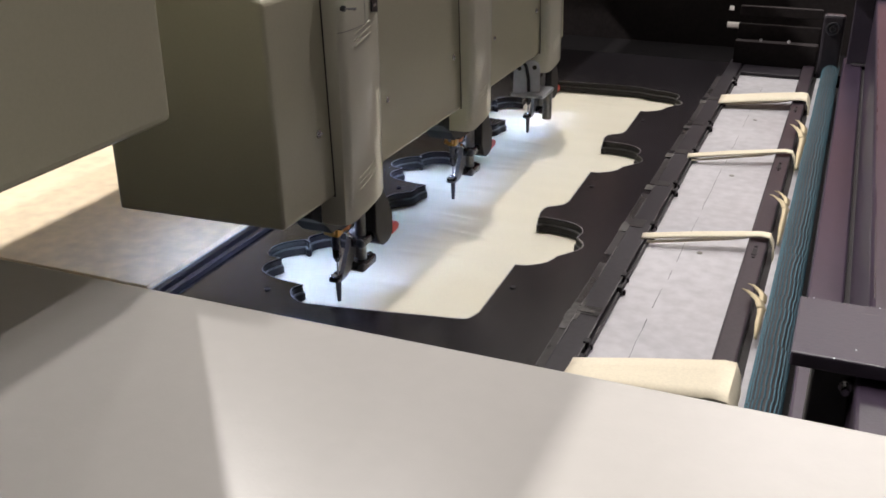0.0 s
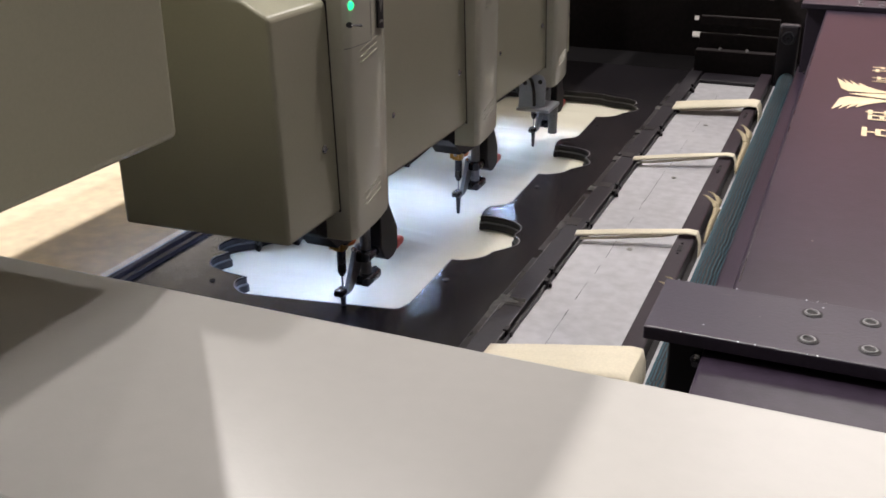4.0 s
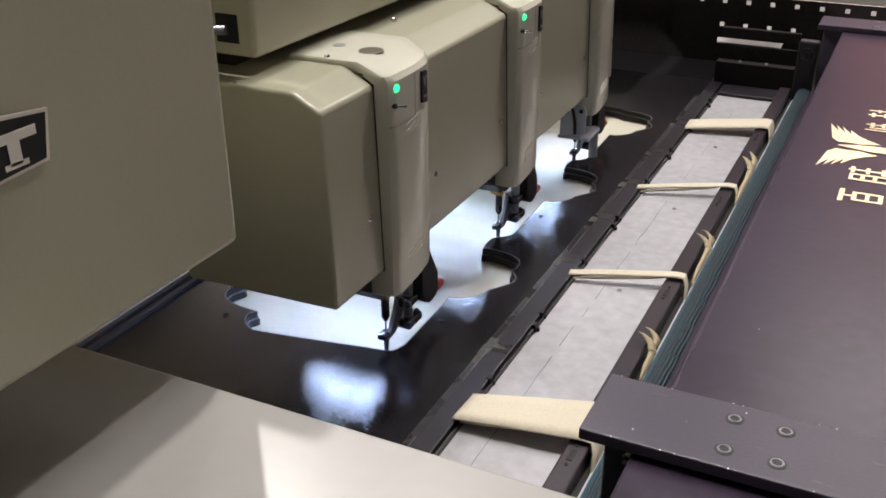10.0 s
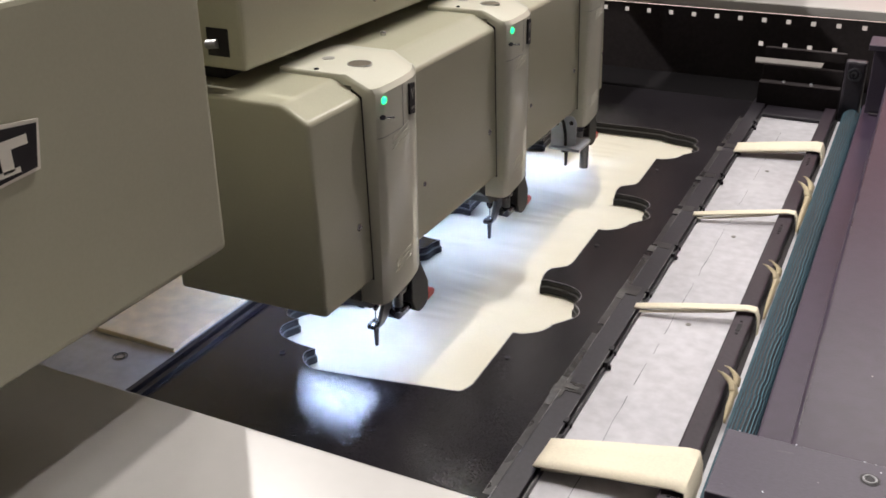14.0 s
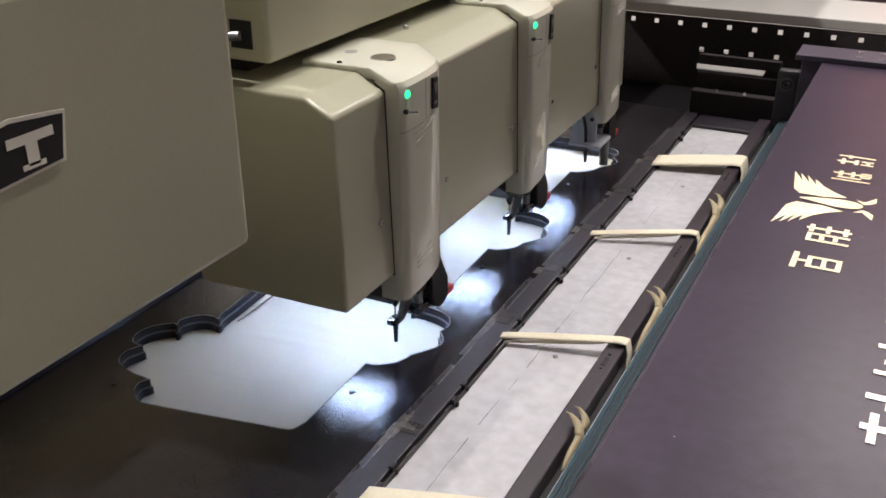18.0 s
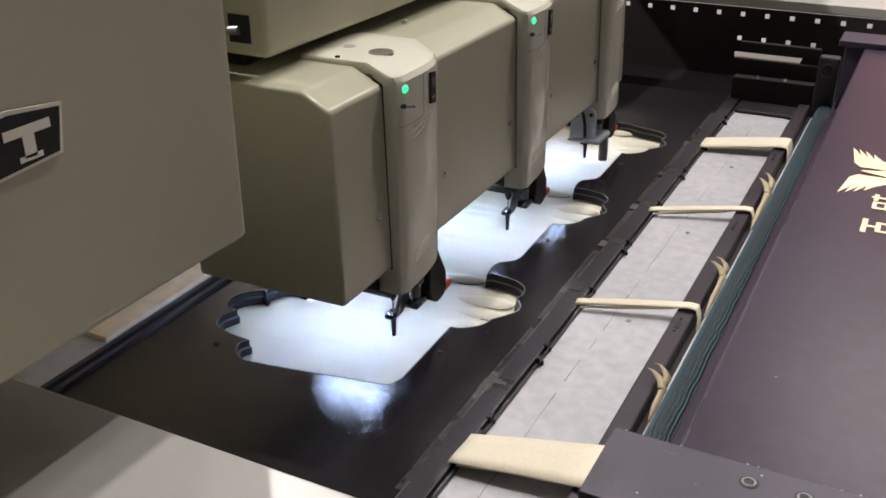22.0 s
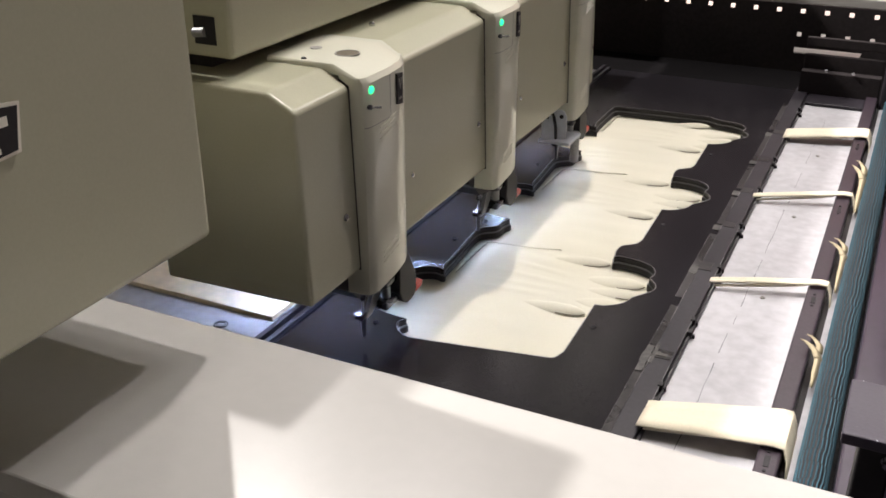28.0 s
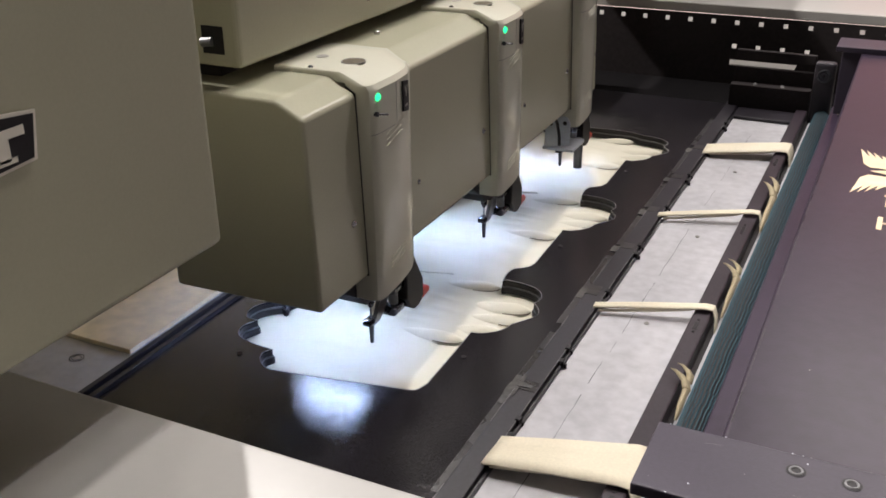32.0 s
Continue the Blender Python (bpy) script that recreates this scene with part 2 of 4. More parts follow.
def prism(points, axis, a, b, bevel=0.0, seg=2):
    """A polygon of (u, v) drawn out along an axis: x takes (y, z), y takes (x, z), z takes (x, y)."""
    bm = bmesh.new()
    put = {"x": lambda u, v, w: (w, u, v), "y": lambda u, v, w: (u, w, v), "z": lambda u, v, w: (u, v, w)}[axis]
    lo = [bm.verts.new(put(u, v, a)) for u, v in points]
    hi = [bm.verts.new(put(u, v, b)) for u, v in points]
    bm.faces.new(lo)
    bm.faces.new(hi[::-1])
    for i in range(len(points)):
        j = (i + 1) % len(points)
        bm.faces.new((lo[i], lo[j], hi[j], hi[i]))
    if bevel:
        bmesh.ops.bevel(bm, geom=list(bm.edges), offset=bevel, segments=seg, profile=0.5, affect="EDGES")
    return bm


def rod(p, q, r, r2=None, n=16):
    bm = bmesh.new()
    p, q = Vector(p), Vector(q)
    d = q - p
    m = Matrix.Translation((p + q) / 2) @ d.to_track_quat("Z", "Y").to_matrix().to_4x4()
    bmesh.ops.create_cone(bm, cap_ends=True, segments=n, radius1=r, radius2=r if r2 is None else r2, depth=d.length, matrix=m)
    return bm


def ring(c, r, t, n=20, k=8):
    """A torus lying flat round c."""
    bm = bmesh.new()
    rows = []
    for i in range(n):
        a = 2 * math.pi * i / n
        rows.append([bm.verts.new((c[0] + (r + t * math.cos(b)) * math.cos(a), c[1] + (r + t * math.cos(b)) * math.sin(a), c[2] + t * math.sin(b)))
                     for b in (2 * math.pi * j / k for j in range(k))])
    for i in range(n):
        for j in range(k):
            bm.faces.new((rows[i][j], rows[(i + 1) % n][j], rows[(i + 1) % n][(j + 1) % k], rows[i][(j + 1) % k]))
    return bm


def dome(c, r, flat=0.6, axis="x"):
    bm = bmesh.new()
    s = {"x": (flat, 1, 1), "y": (1, flat, 1), "z": (1, 1, flat)}[axis]
    bmesh.ops.create_uvsphere(bm, u_segments=16, v_segments=10, radius=r, matrix=Matrix.Translation(c) @ Matrix.Diagonal((*s, 1)))
    return bm


def merge(*bms):
    out = bmesh.new()
    for b in bms:
        me = bpy.data.meshes.new("piece")
        b.to_mesh(me)
        out.from_mesh(me)
        b.free()
        bpy.data.meshes.remove(me)
    return out


def sheet(name, loops, z0, z1, mat, bevel=0.0):
    """A flat plate between two heights, from an outline and the outlines of its holes."""
    cu = bpy.data.curves.new(name, "CURVE")
    cu.dimensions, cu.fill_mode, cu.extrude, cu.bevel_depth, cu.bevel_resolution = "2D", "BOTH", (z1 - z0) / 2 - bevel, bevel, 1
    for pts in loops:
        sp = cu.splines.new("POLY")
        sp.points.add(len(pts) - 1)
        for p, (x, y) in zip(sp.points, pts):
            p.co = (x, y, 0, 1)
        sp.use_cyclic_u = True
    ob = bpy.data.objects.new(name, cu)
    scene.collection.objects.link(ob)
    me = bpy.data.meshes.new_from_object(ob.evaluated_get(bpy.context.evaluated_depsgraph_get()))
    bpy.data.objects.remove(ob)
    bpy.data.curves.remove(cu)
    me.transform(Matrix.Translation((0, 0, (z0 + z1) / 2)))
    me.materials.clear()
    me.materials.append(mat)
    me.name = name
    return me


def offset_loop(pts, d):
    """The outline moved outwards by d (a loop that runs anticlockwise)."""
    out = []
    n = len(pts)
    for i in range(n):
        a, b, c = Vector(pts[i - 1]), Vector(pts[i]), Vector(pts[(i + 1) % n])
        t = ((b - a).normalized() + (c - b).normalized())
        t = t.normalized() if t.length > 1e-6 else (c - b).normalized()
        out.append((b.x + t.y * d, b.y - t.x * d))
    return out


def thing(name, label, category, group="", kind=""):
    return tagged(new(name), label, category, group, kind)


# ---------------------------------------------------------------- the hall

def structure(name, bm, mat, label):
    return tagged(part(name, bm, mat), label, "", "", "structure")


structure("floor", box(-9, 9, -9, 11, -0.95, -0.85), M_FLOOR, "plain grey exhibition hall floor")
structure("ceiling", box(-9, 9, -9, 11, 7.2, 7.3), M_WALL, "pale hall ceiling")
structure("wall_south", box(-9, 9, -9.1, -9, -0.85, 7.2), M_WALL, "warm grey hall wall")
structure("wall_west", box(-9.1, -9, -9, 11, -0.85, 7.2), M_WALL, "warm grey hall wall")
structure("wall_east", box(9, 9.1, -9, 11, -0.85, 7.2), M_WALL, "warm grey hall wall")
structure("wall_north", box(-9, 9, 11, 11.1, -0.85, 7.2), M_WALL, "warm grey hall wall")
# Flat glowing panels stand in for the hall beyond.
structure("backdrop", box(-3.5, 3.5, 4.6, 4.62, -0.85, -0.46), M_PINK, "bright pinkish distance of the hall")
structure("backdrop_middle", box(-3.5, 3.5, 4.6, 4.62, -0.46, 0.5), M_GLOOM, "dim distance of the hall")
# Unseen glow panels: pale ones brighten head tops and cover, russet tints the cover.
structure("backdrop_pale", box(-5.0, -1.3, 4.6, 4.62, 1.5, 3.2), M_PALE_GLOW, "unseen pale glowing panel added to brighten the head tops")
structure("backdrop_stand", box(0.2, 3.5, 4.55, 4.57, 3.9, 5.0), M_PALE_GLOW, "unseen pale glowing panel added for sheen on the beam cover")
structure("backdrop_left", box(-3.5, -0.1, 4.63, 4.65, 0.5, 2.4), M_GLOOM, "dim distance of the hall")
structure("backdrop_upper", box(-0.1, 3.5, 4.6, 4.62, 0.5, 2.4), M_RUSSET_GLOW, "unseen russet glowing panel added to tint reflections")

# machine bed: stands still under everything
bed = thing("machine_bed", "pale enamelled long bed of the sewing machine", "machine")
part("bed_box", box(-1.35, 0.80, -2.3, 2.5, -0.62, -0.075, 0.01), M_PLATE, bed)
for sx in (-1.2, 0.65):
    for sy in (-2.0, 0.1, 2.2):
        part("foot", box(sx - 0.06, sx + 0.06, sy - 0.06, sy + 0.06, -0.85, -0.62), M_VOID, bed)

# ---------------------------------------------------------------- the moving frame
FX0, FX1, FY0, FY1 = -0.515, -0.0185, -0.70, 1.16
ZT = -0.018
CLOTH_Z = -0.042
UNIT = 0.41
# one glove's outline as arcs that meet in cusps
right_arcs = [[(-0.133, -0.33), (-0.136, -0.179)],
              [(-0.136, -0.179), (-0.120, -0.175), (-0.101, -0.159), (-0.093, -0.142), (-0.091, -0.132)],
              [(-0.091, -0.132), (-0.078, -0.113), (-0.067, -0.093), (-0.069, -0.075), (-0.083, -0.056)],
              [(-0.083, -0.056), (-0.080, -0.035), (-0.090, -0.014), (-0.114, -0.002), (-0.150, 0.001), (-0.157, -0.004)],
              [(-0.157, -0.004), (-0.161, 0.021), (-0.158, 0.044), (-0.145, 0.056), (-0.135, 0.067)]]
left_arcs = [[(-0.376, -0.342), (-0.410, -0.339), (-0.437, -0.331), (-0.450, -0.320), (-0.455, -0.303), (-0.450, -0.288), (-0.446, -0.279)],
             [(-0.446, -0.279), (-0.466, -0.276), (-0.476, -0.256), (-0.470, -0.231), (-0.448, -0.210), (-0.438, -0.216)],
             [(-0.438, -0.216), (-0.445, -0.198), (-0.433, -0.177), (-0.413, -0.168), (-0.396, -0.171)],
             [(-0.396, -0.171), (-0.402, -0.155), (-0.404, -0.120)],
             [(-0.404, -0.120), (-0.411, -0.010), (-0.405, 0.010), (-0.385, 0.028), (-0.382, 0.052), (-0.376, 0.068)]]


def arc_points(pts, dy=0.0, per=5):
    """A smooth curve through the points of an open arc, without its last point."""
    p = [Vector((x, y + dy)) for x, y in pts]
    p = [p[0] * 2 - p[1]] + p + [p[-1] * 2 - p[-2]]
    out = []
    for p0, p1, p2, p3 in zip(p, p[1:], p[2:], p[3:]):
        m1, m2 = (p2 - p0) * 0.5, (p3 - p1) * 0.5
        lim = (p2 - p1).length
        m1, m2 = m1.normalized() * min(m1.length, lim), m2.normalized() * min(m2.length, lim)
        for j in range(per):
            s = j / per
            out.append(tuple(p1 * (2 * s**3 - 3 * s**2 + 1) + m1 * (s**3 - 2 * s**2 + s) + p2 * (3 * s**2 - 2 * s**3) + m2 * (s**3 - s**2)))
    return out


APERTURE = arc_points([(-0.152, -0.355), (-0.140, -0.350), (-0.133, -0.33)])
for k in range(3):
    for arc in right_arcs if k < 2 else right_arcs[:3] + [right_arcs[3][:4]]:
        APERTURE += arc_points(arc, UNIT * k)
APERTURE += arc_points([(-0.114, 0.818), (-0.150, 0.824), (-0.179, 0.836), (-0.385, 0.824), (-0.402, 0.812), (-0.404, 0.70)])
for k in (2, 1, 0):
    for arc in (left_arcs if k < 2 else left_arcs[:4])[::-1]:
        APERTURE += arc_points(arc[::-1], UNIT * k)
APERTURE += arc_points([(-0.376, -0.342), (-0.382, -0.355), (-0.377, -0.369), (-0.365, -0.381), (-0.345, -0.388), (-0.152, -0.355)])

sash = thing("template_carriage", "black template frame with scalloped opening on dark rails", "machine")
rim = [(FX0, FY0), (FX1, FY0), (FX1, FY1), (FX0, FY1)]
part("template_plate", sheet("template_plate", [rim, APERTURE], ZT - 0.0025, ZT, M_BLACK, 0.0005), None, sash, "black powder-coated template with a scalloped opening")
part("template_core", sheet("template_core", [offset_loop(rim, -0.004), offset_loop(APERTURE, -0.0004)], ZT - 0.0097, ZT - 0.0026, M_VOID), None, sash)
part("template_spacer", sheet("template_spacer", [offset_loop(rim, -0.01), offset_loop(APERTURE, -0.0018)], ZT - 0.0122, ZT - 0.0098, M_EDGE), None, sash, "grey edge line between two plates")
part("lower_plate", sheet("lower_plate", [offset_loop(rim, -0.002), offset_loop(APERTURE, -0.003)], ZT - 0.0225, ZT - 0.0123, M_VOID), None, sash)
# Grey strip paints the bevel highlight along with the worn rim.
part("template_rim", sheet("template_rim", [offset_loop(APERTURE, 0.0014), offset_loop(APERTURE, -0.0001)], ZT + 0.0001, ZT + 0.0004, M_WORN_LIT), None, sash, "grey worn rim with its bevel highlight painted in")
for k in range(3):
    for sx, sy in ((-0.116, -0.248), (-0.411, -0.372), (-0.430, -0.055)):
        part("template_screw", merge(rod((sx, sy + UNIT * k, ZT), (sx, sy + UNIT * k, ZT + 0.0015), 0.0034), ring((sx, sy + UNIT * k, ZT + 0.0012), 0.0036, 0.0006, 12, 6)), M_VOID, sash)
# right of the template: a sunk joint, one broad rail, a ledge with paired clips
part("joint_gap", box(-0.0183, -0.0165, FY0, 1.16, -0.05, -0.026), M_VOID, sash)
part("rail", box(-0.0163, 0.0135, FY0, 1.16, -0.05, -0.008, 0.0015), M_DARK, sash, "broad plum-black rail")
part("rail_channel", box(0.0137, 0.0163, FY0, 1.16, -0.05, -0.0165), M_VOID, sash)
part("edge_strip", box(0.0165, 0.0193, FY0, 1.16, -0.05, -0.0125, 0.0006), M_DARK, sash)
random.seed(29)
for y0, y1 in ((-0.53, -0.315), (-0.275, -0.13), (-0.10, 0.16), (0.21, 0.35), (0.40, 0.54), (0.58, 0.75), (0.80, 1.02)):
    w = random.uniform(0.0095, 0.0125)
    part("clear_tape", box(-0.0188 - w, -0.0190, y0, y1, ZT + 0.0002, ZT + 0.0007), M_TAPE, sash, "strip of clear scuffed tape")
    part("tape_edge", box(-0.0190 - w, -0.0186 - w, y0, y1, ZT + 0.0003, ZT + 0.0009), M_WORN_LIT, sash)
for y, n in ((-0.295, 0.012), (0.005, 0.017), (0.19, 0.012), (0.37, 0.013), (0.56, 0.011), (0.76, 0.014)):
    part("joint_tape", box(-0.0320, -0.0189, y - n, y + n, ZT + 0.0009, ZT + 0.0015), M_RESIDUE, sash, "whitish patch of old tape over the joint")
    part("joint_tape", box(-0.0160, random.uniform(0.002, 0.011), y - n * 0.9, y + n, -0.0078, -0.0072), M_TAPE, sash, "grey scuffed patch of tape")
for x0, x1, y0, y1 in ((-0.030, -0.0205, -0.335, -0.262), (-0.0150, -0.0105, -0.325, -0.270), (-0.0160, 0.004, -0.301, -0.293)):
    zz = -0.0070 if x0 > -0.017 else ZT + 0.0017
    part("tape_residue", box(x0, x1, y0, y1, zz, zz + 0.0004 + 0.0003 * (y0 > -0.31)), M_RESIDUE, sash, "whitish residue of torn tape")
random.seed(17)
for x, z in ((-0.0160, -0.0082), (0.0132, -0.0082), (0.0168, -0.0126)):
    y = -0.60
    while y < 1.05:
        n = random.uniform(0.02, 0.13)
        part("worn_rail_edge", box(x - 0.0005, x + 0.0005, y, y + n, z - 0.0002, z + 0.0004), M_WORN_LIT, sash)
        y += n + random.uniform(0.03, 0.16)
for i in range(8):
    y = -0.388 + i * 0.1905
    for dx, dy in ((0.0148, 0.019), (0.0185, -0.019)):
        part("clip", merge(box(dx - 0.0042, dx + 0.0030, y + dy - 0.0055, y + dy + 0.0055, -0.0165, -0.0055, 0.0012), box(dx + 0.0020, dx + 0.0065, y + dy - 0.0025, y + dy + 0.0025, -0.0172, -0.0110, 0.0008)), M_VOID, sash)
# the aluminium strips
part("aluminium_strip", box(0.0195, 0.152, -0.70, 1.06, -0.026, -0.018), M_SILVER, sash, "dull aluminium strip with a pencil line")
part("far_sill", box(0.0195, 0.152, 1.035, 1.118, -0.0179, -0.010, 0.002), M_DARK, sash)
random.seed(4)
xs = [(0.0640 + 0.013 * (y + 0.30) + random.uniform(-0.0012, 0.0012), y) for y in (-0.6 + 0.03 * i for i in range(55))]
for (xa, ya), (xb, yb) in zip(xs, xs[1:]):
    if random.random() < 0.78:
        w = random.uniform(0.0002, 0.0005)
        bm = bmesh.new()
        bm.faces.new([bm.verts.new(c) for c in ((xa - w, ya, -0.0177), (xa + w, ya, -0.0177), (xb + w, yb, -0.0177), (xb - w, yb, -0.0177))])
        part("pencil_line", bm, M_DARK, sash)
for y in (-0.42, -0.047, 0.30, 0.66):
    part("strip_screw", merge(rod((0.0925, y, -0.018), (0.0925, y, -0.0172), 0.0026), ring((0.0925, y, -0.0175), 0.0036, 0.0007, 16, 6)), M_MARK, sash)
# dark square tube with slots, roller beside it
part("square_tube", box(0.153, 0.1795, -0.72, 1.12, -0.045, -0.002, 0.003), M_TUBE, sash, "plum-black square tube with slots")
for y in (-0.60, -0.483, -0.0525, 0.33, 0.71):
    part("slot", box(0.1625, 0.1685, y - 0.011, y + 0.011, -0.0022, -0.0012, 0.0004), M_VOID, sash)
    part("slot_rim", merge(box(0.1619, 0.1625, y - 0.011, y + 0.011, -0.0022, -0.0010), box(0.1685, 0.1691, y - 0.011, y + 0.011, -0.0022, -0.0010)), M_DARK, sash)
    for dy in (-0.019, 0.019):
        part("rivet", rod((0.1655, y + dy, -0.002), (0.1655, y + dy, -0.0008), 0.0022, n=10), M_VOID, sash)
# Black strip added to narrow the pale gap beside the tube.
part("tube_flange", box(0.1797, 0.1883, -0.72, 1.10, -0.05, -0.024), M_VOID, sash)
part("tube_liner", box(0.1885, 0.197, -0.72, 1.10, -0.05, -0.022), M_SILVER, sash)
# left side
part("left_rail", box(-0.525, -0.516, -0.70, 1.16, -0.05, -0.012, 0.001), M_DARK, sash)
part("left_rail_channel", box(-0.529, -0.5252, -0.70, 1.16, -0.05, -0.020), M_VOID, sash)
part("left_rail", box(-0.5377, -0.5292, -0.70, 1.16, -0.05, -0.008, 0.001), M_DARK, sash)
part("aluminium_strip", box(-1.0, -0.538, -0.70, 1.10, -0.030, -0.009), M_SILVER, sash)
for r in (0.010, 0.0065):
    part("ring_mark", ring((-0.604, -0.488, -0.0088), r, 0.0006), M_VOID, sash)

# roller with a woven sleeve
RX, RZ, RR, NS = 0.2155, -0.006, 0.0185, 46
random.seed(11)
steps, y = [-0.785], -0.785
while y < 1.14:
    y += random.uniform(0.024, 0.036)
    steps.append(min(y, 1.15))
core = part("roller", rod((RX, -0.785, RZ), (RX, 1.15, RZ), RR - 0.0012, n=40), M_VOID, sash, "roller in a teal woven sleeve", True)
for y0, y1 in zip(steps, steps[1:]):
    bm = bmesh.new()
    turn, prev = random.uniform(-0.06, 0.06), None
    for yy, dr in ((y0, -0.0008), (y0 + 0.0012, 0.0), (y1 - 0.0012, 0.0), (y1, -0.0008)):
        loop = []
        for q in range(NS):
            a = 2 * math.pi * q / NS + turn
            r = RR + dr - (0.0024 if q % 2 else 0.0)
            loop.append(bm.verts.new((RX + r * math.cos(a), yy, RZ + r * math.sin(a))))
        if prev:
            for q in range(NS):
                bm.faces.new((prev[q], prev[(q + 1) % NS], loop[(q + 1) % NS], loop[q]))
        prev = loop
    part("sleeve_section", bm, M_TEAL, core)

# plum beam with its crossbars
part("beam_ledge", box(0.2400, 0.2795, -0.60, 1.02, -0.05, 0.045, 0.003), M_PURPLE, sash, "plum painted ledge below the cover")
# Black sheet added over the pale bed to shade the gap beside the roller.
part("roller_trough", box(0.1975, 0.2398, -0.60, 1.10, -0.07, -0.046), M_VOID, sash)
part("beam_groove", box(0.2797, 0.2860, -0.595, 1.02, 0.0, 0.040), M_VOID, sash)
part("beam_cover", box(0.2855, 0.86, -0.602, 1.03, 0.0, 0.188, 0.005, 3), M_PURPLE, sash, "plum painted steel beam cover")
for y0, y1 in ((-0.696, -0.602), (0.935, 1.03)):
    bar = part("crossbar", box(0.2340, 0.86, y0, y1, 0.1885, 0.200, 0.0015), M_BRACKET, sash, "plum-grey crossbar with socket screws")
    yc = (y0 + y1) / 2
    for dx in (0.352, 0.3945, 0.60, 0.644):
        for dy in (-0.0232, 0.0232):
            part("socket_screw", rod((dx, yc + dy, 0.1998), (dx, yc + dy, 0.2004), 0.0080, n=24), M_VOID, bar)
            part("screw_head", ring((dx, yc + dy, 0.2005), 0.0050, 0.0010, 20, 6), M_TOOL, bar)
random.seed(31)
for i in range(46):
    x, y = random.uniform(0.238, 0.80), random.choice((-0.6955, -0.6955, -0.6025, random.uniform(-0.69, -0.61)))
    r = random.uniform(0.0003, 0.0009)
    part("paint_chip", rod((x, y, 0.1998), (x, y, 0.2002), r, n=7), M_GUIDE if i % 3 else M_WORN_LIT, sash)
for i in range(16):
    x, y, a = random.uniform(0.25, 0.80), random.uniform(-0.685, -0.615), random.uniform(-0.5, 0.5)
    n = random.uniform(0.008, 0.030)
    part("scratch", rod((x, y, 0.1999), (x + n * math.cos(a), y + n * math.sin(a), 0.1999), 0.00025, n=5), M_WORN_LIT, sash)
for i in range(26):
    x, y = random.uniform(0.30, 0.84), random.uniform(-0.58, 0.90)
    part("speck", rod((x, y, 0.1878), (x, y, 0.1882), random.uniform(0.0004, 0.0011), n=7), M_MARK, sash)
part("beam_end_box", box(0.279, 0.86, -0.78, -0.604, -0.05, 0.183, 0.003), M_PURPLE, sash)
# Black instead of plum: shade under the crossbar put into the colour.
part("crossbar_leg", box(0.250, 0.2785, -0.668, -0.606, -0.05, 0.1883, 0.002), M_VOID, sash)
part("beam_bolt", merge(rod((0.2740, -0.676, 0.168), (0.2740, -0.669, 0.168), 0.0050, n=12), rod((0.2740, -0.684, 0.168), (0.2740, -0.676, 0.168), 0.0030, n=10)), M_STEEL, sash, "bright bolt under the crossbar")

random.seed(23)
y = -0.56
while y < 0.9:
    n = random.uniform(0.05, 0.2)
    part("worn_cover_edge", box(0.2893, 0.2900, y, y + n, 0.1879, 0.1883), M_TAPE, sash)
    y += n + random.uniform(0.01, 0.08)
# near end cover: a broad pale plate on a skirt
part("end_plate", box(-1.35, 1.30, -1.045, -0.780, 0.176, 0.200, 0.003), M_PLATE, sash, "glossy pale enamelled end plate")
# Black filler paints the shade behind the square holes.
part("end_core", box(-1.30, 1.25, -1.030, -0.795, -0.06, 0.1755), M_VOID, sash)
apron_loops = [[(-1.35, -0.06), (1.30, -0.06), (1.30, 0.1758), (-1.35, 0.1758)]]
for i in range(-19, 20):
    for x, z in ((-0.0057 + 0.0628 * i, 0.137), (0.0257 + 0.0628 * i, 0.075)):
        apron_loops.append([(x - 0.0062, z - 0.0062), (x + 0.0062, z - 0.0062), (x + 0.0062, z + 0.0062), (x - 0.0062, z + 0.0062)])
apron = sheet("end_apron", apron_loops, -0.002, 0.002, M_PLATE)
apron.transform(Matrix.Translation((0, -1.0375, 0)) @ pose(0, 0, 0, 90))
part("end_apron", apron, None, sash, "pale apron with square holes")
# far end cover
part("far_plate", box(-1.35, 1.30, 1.405, 1.66, 0.156, 0.182, 0.003), M_PLATE, sash, "glossy pale enamelled end plate")
holes = []
for i in range(-14, 7):
    x = 0.0085 + 0.0631 * i
    holes.append((x, 0.137))
for i in range(-2, 2):
    holes.append((0.0706 + 0.0631 * i, 0.0735))
loops = [[(-1.0, -0.07), (0.60, -0.07), (0.60, 0.155), (-1.0, 0.155)]]
for x, z in holes:
    s = 0.0062
    loops.append([(x - s, z - s), (x + s, z - s), (x + s, z + s), (x - s, z + s)])
comb = [(-0.064, 0.037), (-0.064, 0.0235)]
for i in range(32):
    x = -0.064 + 0.172 * (i + 0.5) / 32
    comb += [(x - 0.0014, 0.0235), (x - 0.0014, 0.0200), (x + 0.0014, 0.0200), (x + 0.0014, 0.0235)]
comb += [(0.108, 0.0235), (0.113, 0.037)]
loops.append(comb)
panel = sheet("perforated_panel", loops, -0.002, 0.002, M_FAR)
panel.transform(Matrix.Translation((0, 1.405, 0)) @ pose(0, 0, 0, 90))
part("perforated_panel", panel, None, sash, "black panel with square holes and a toothed slot")
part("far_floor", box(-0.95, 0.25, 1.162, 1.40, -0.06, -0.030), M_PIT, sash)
part("far_bar", box(-0.010, 0.18, 1.165, 1.18, -0.04, 0.0785, 0.002), M_FAR, sash)
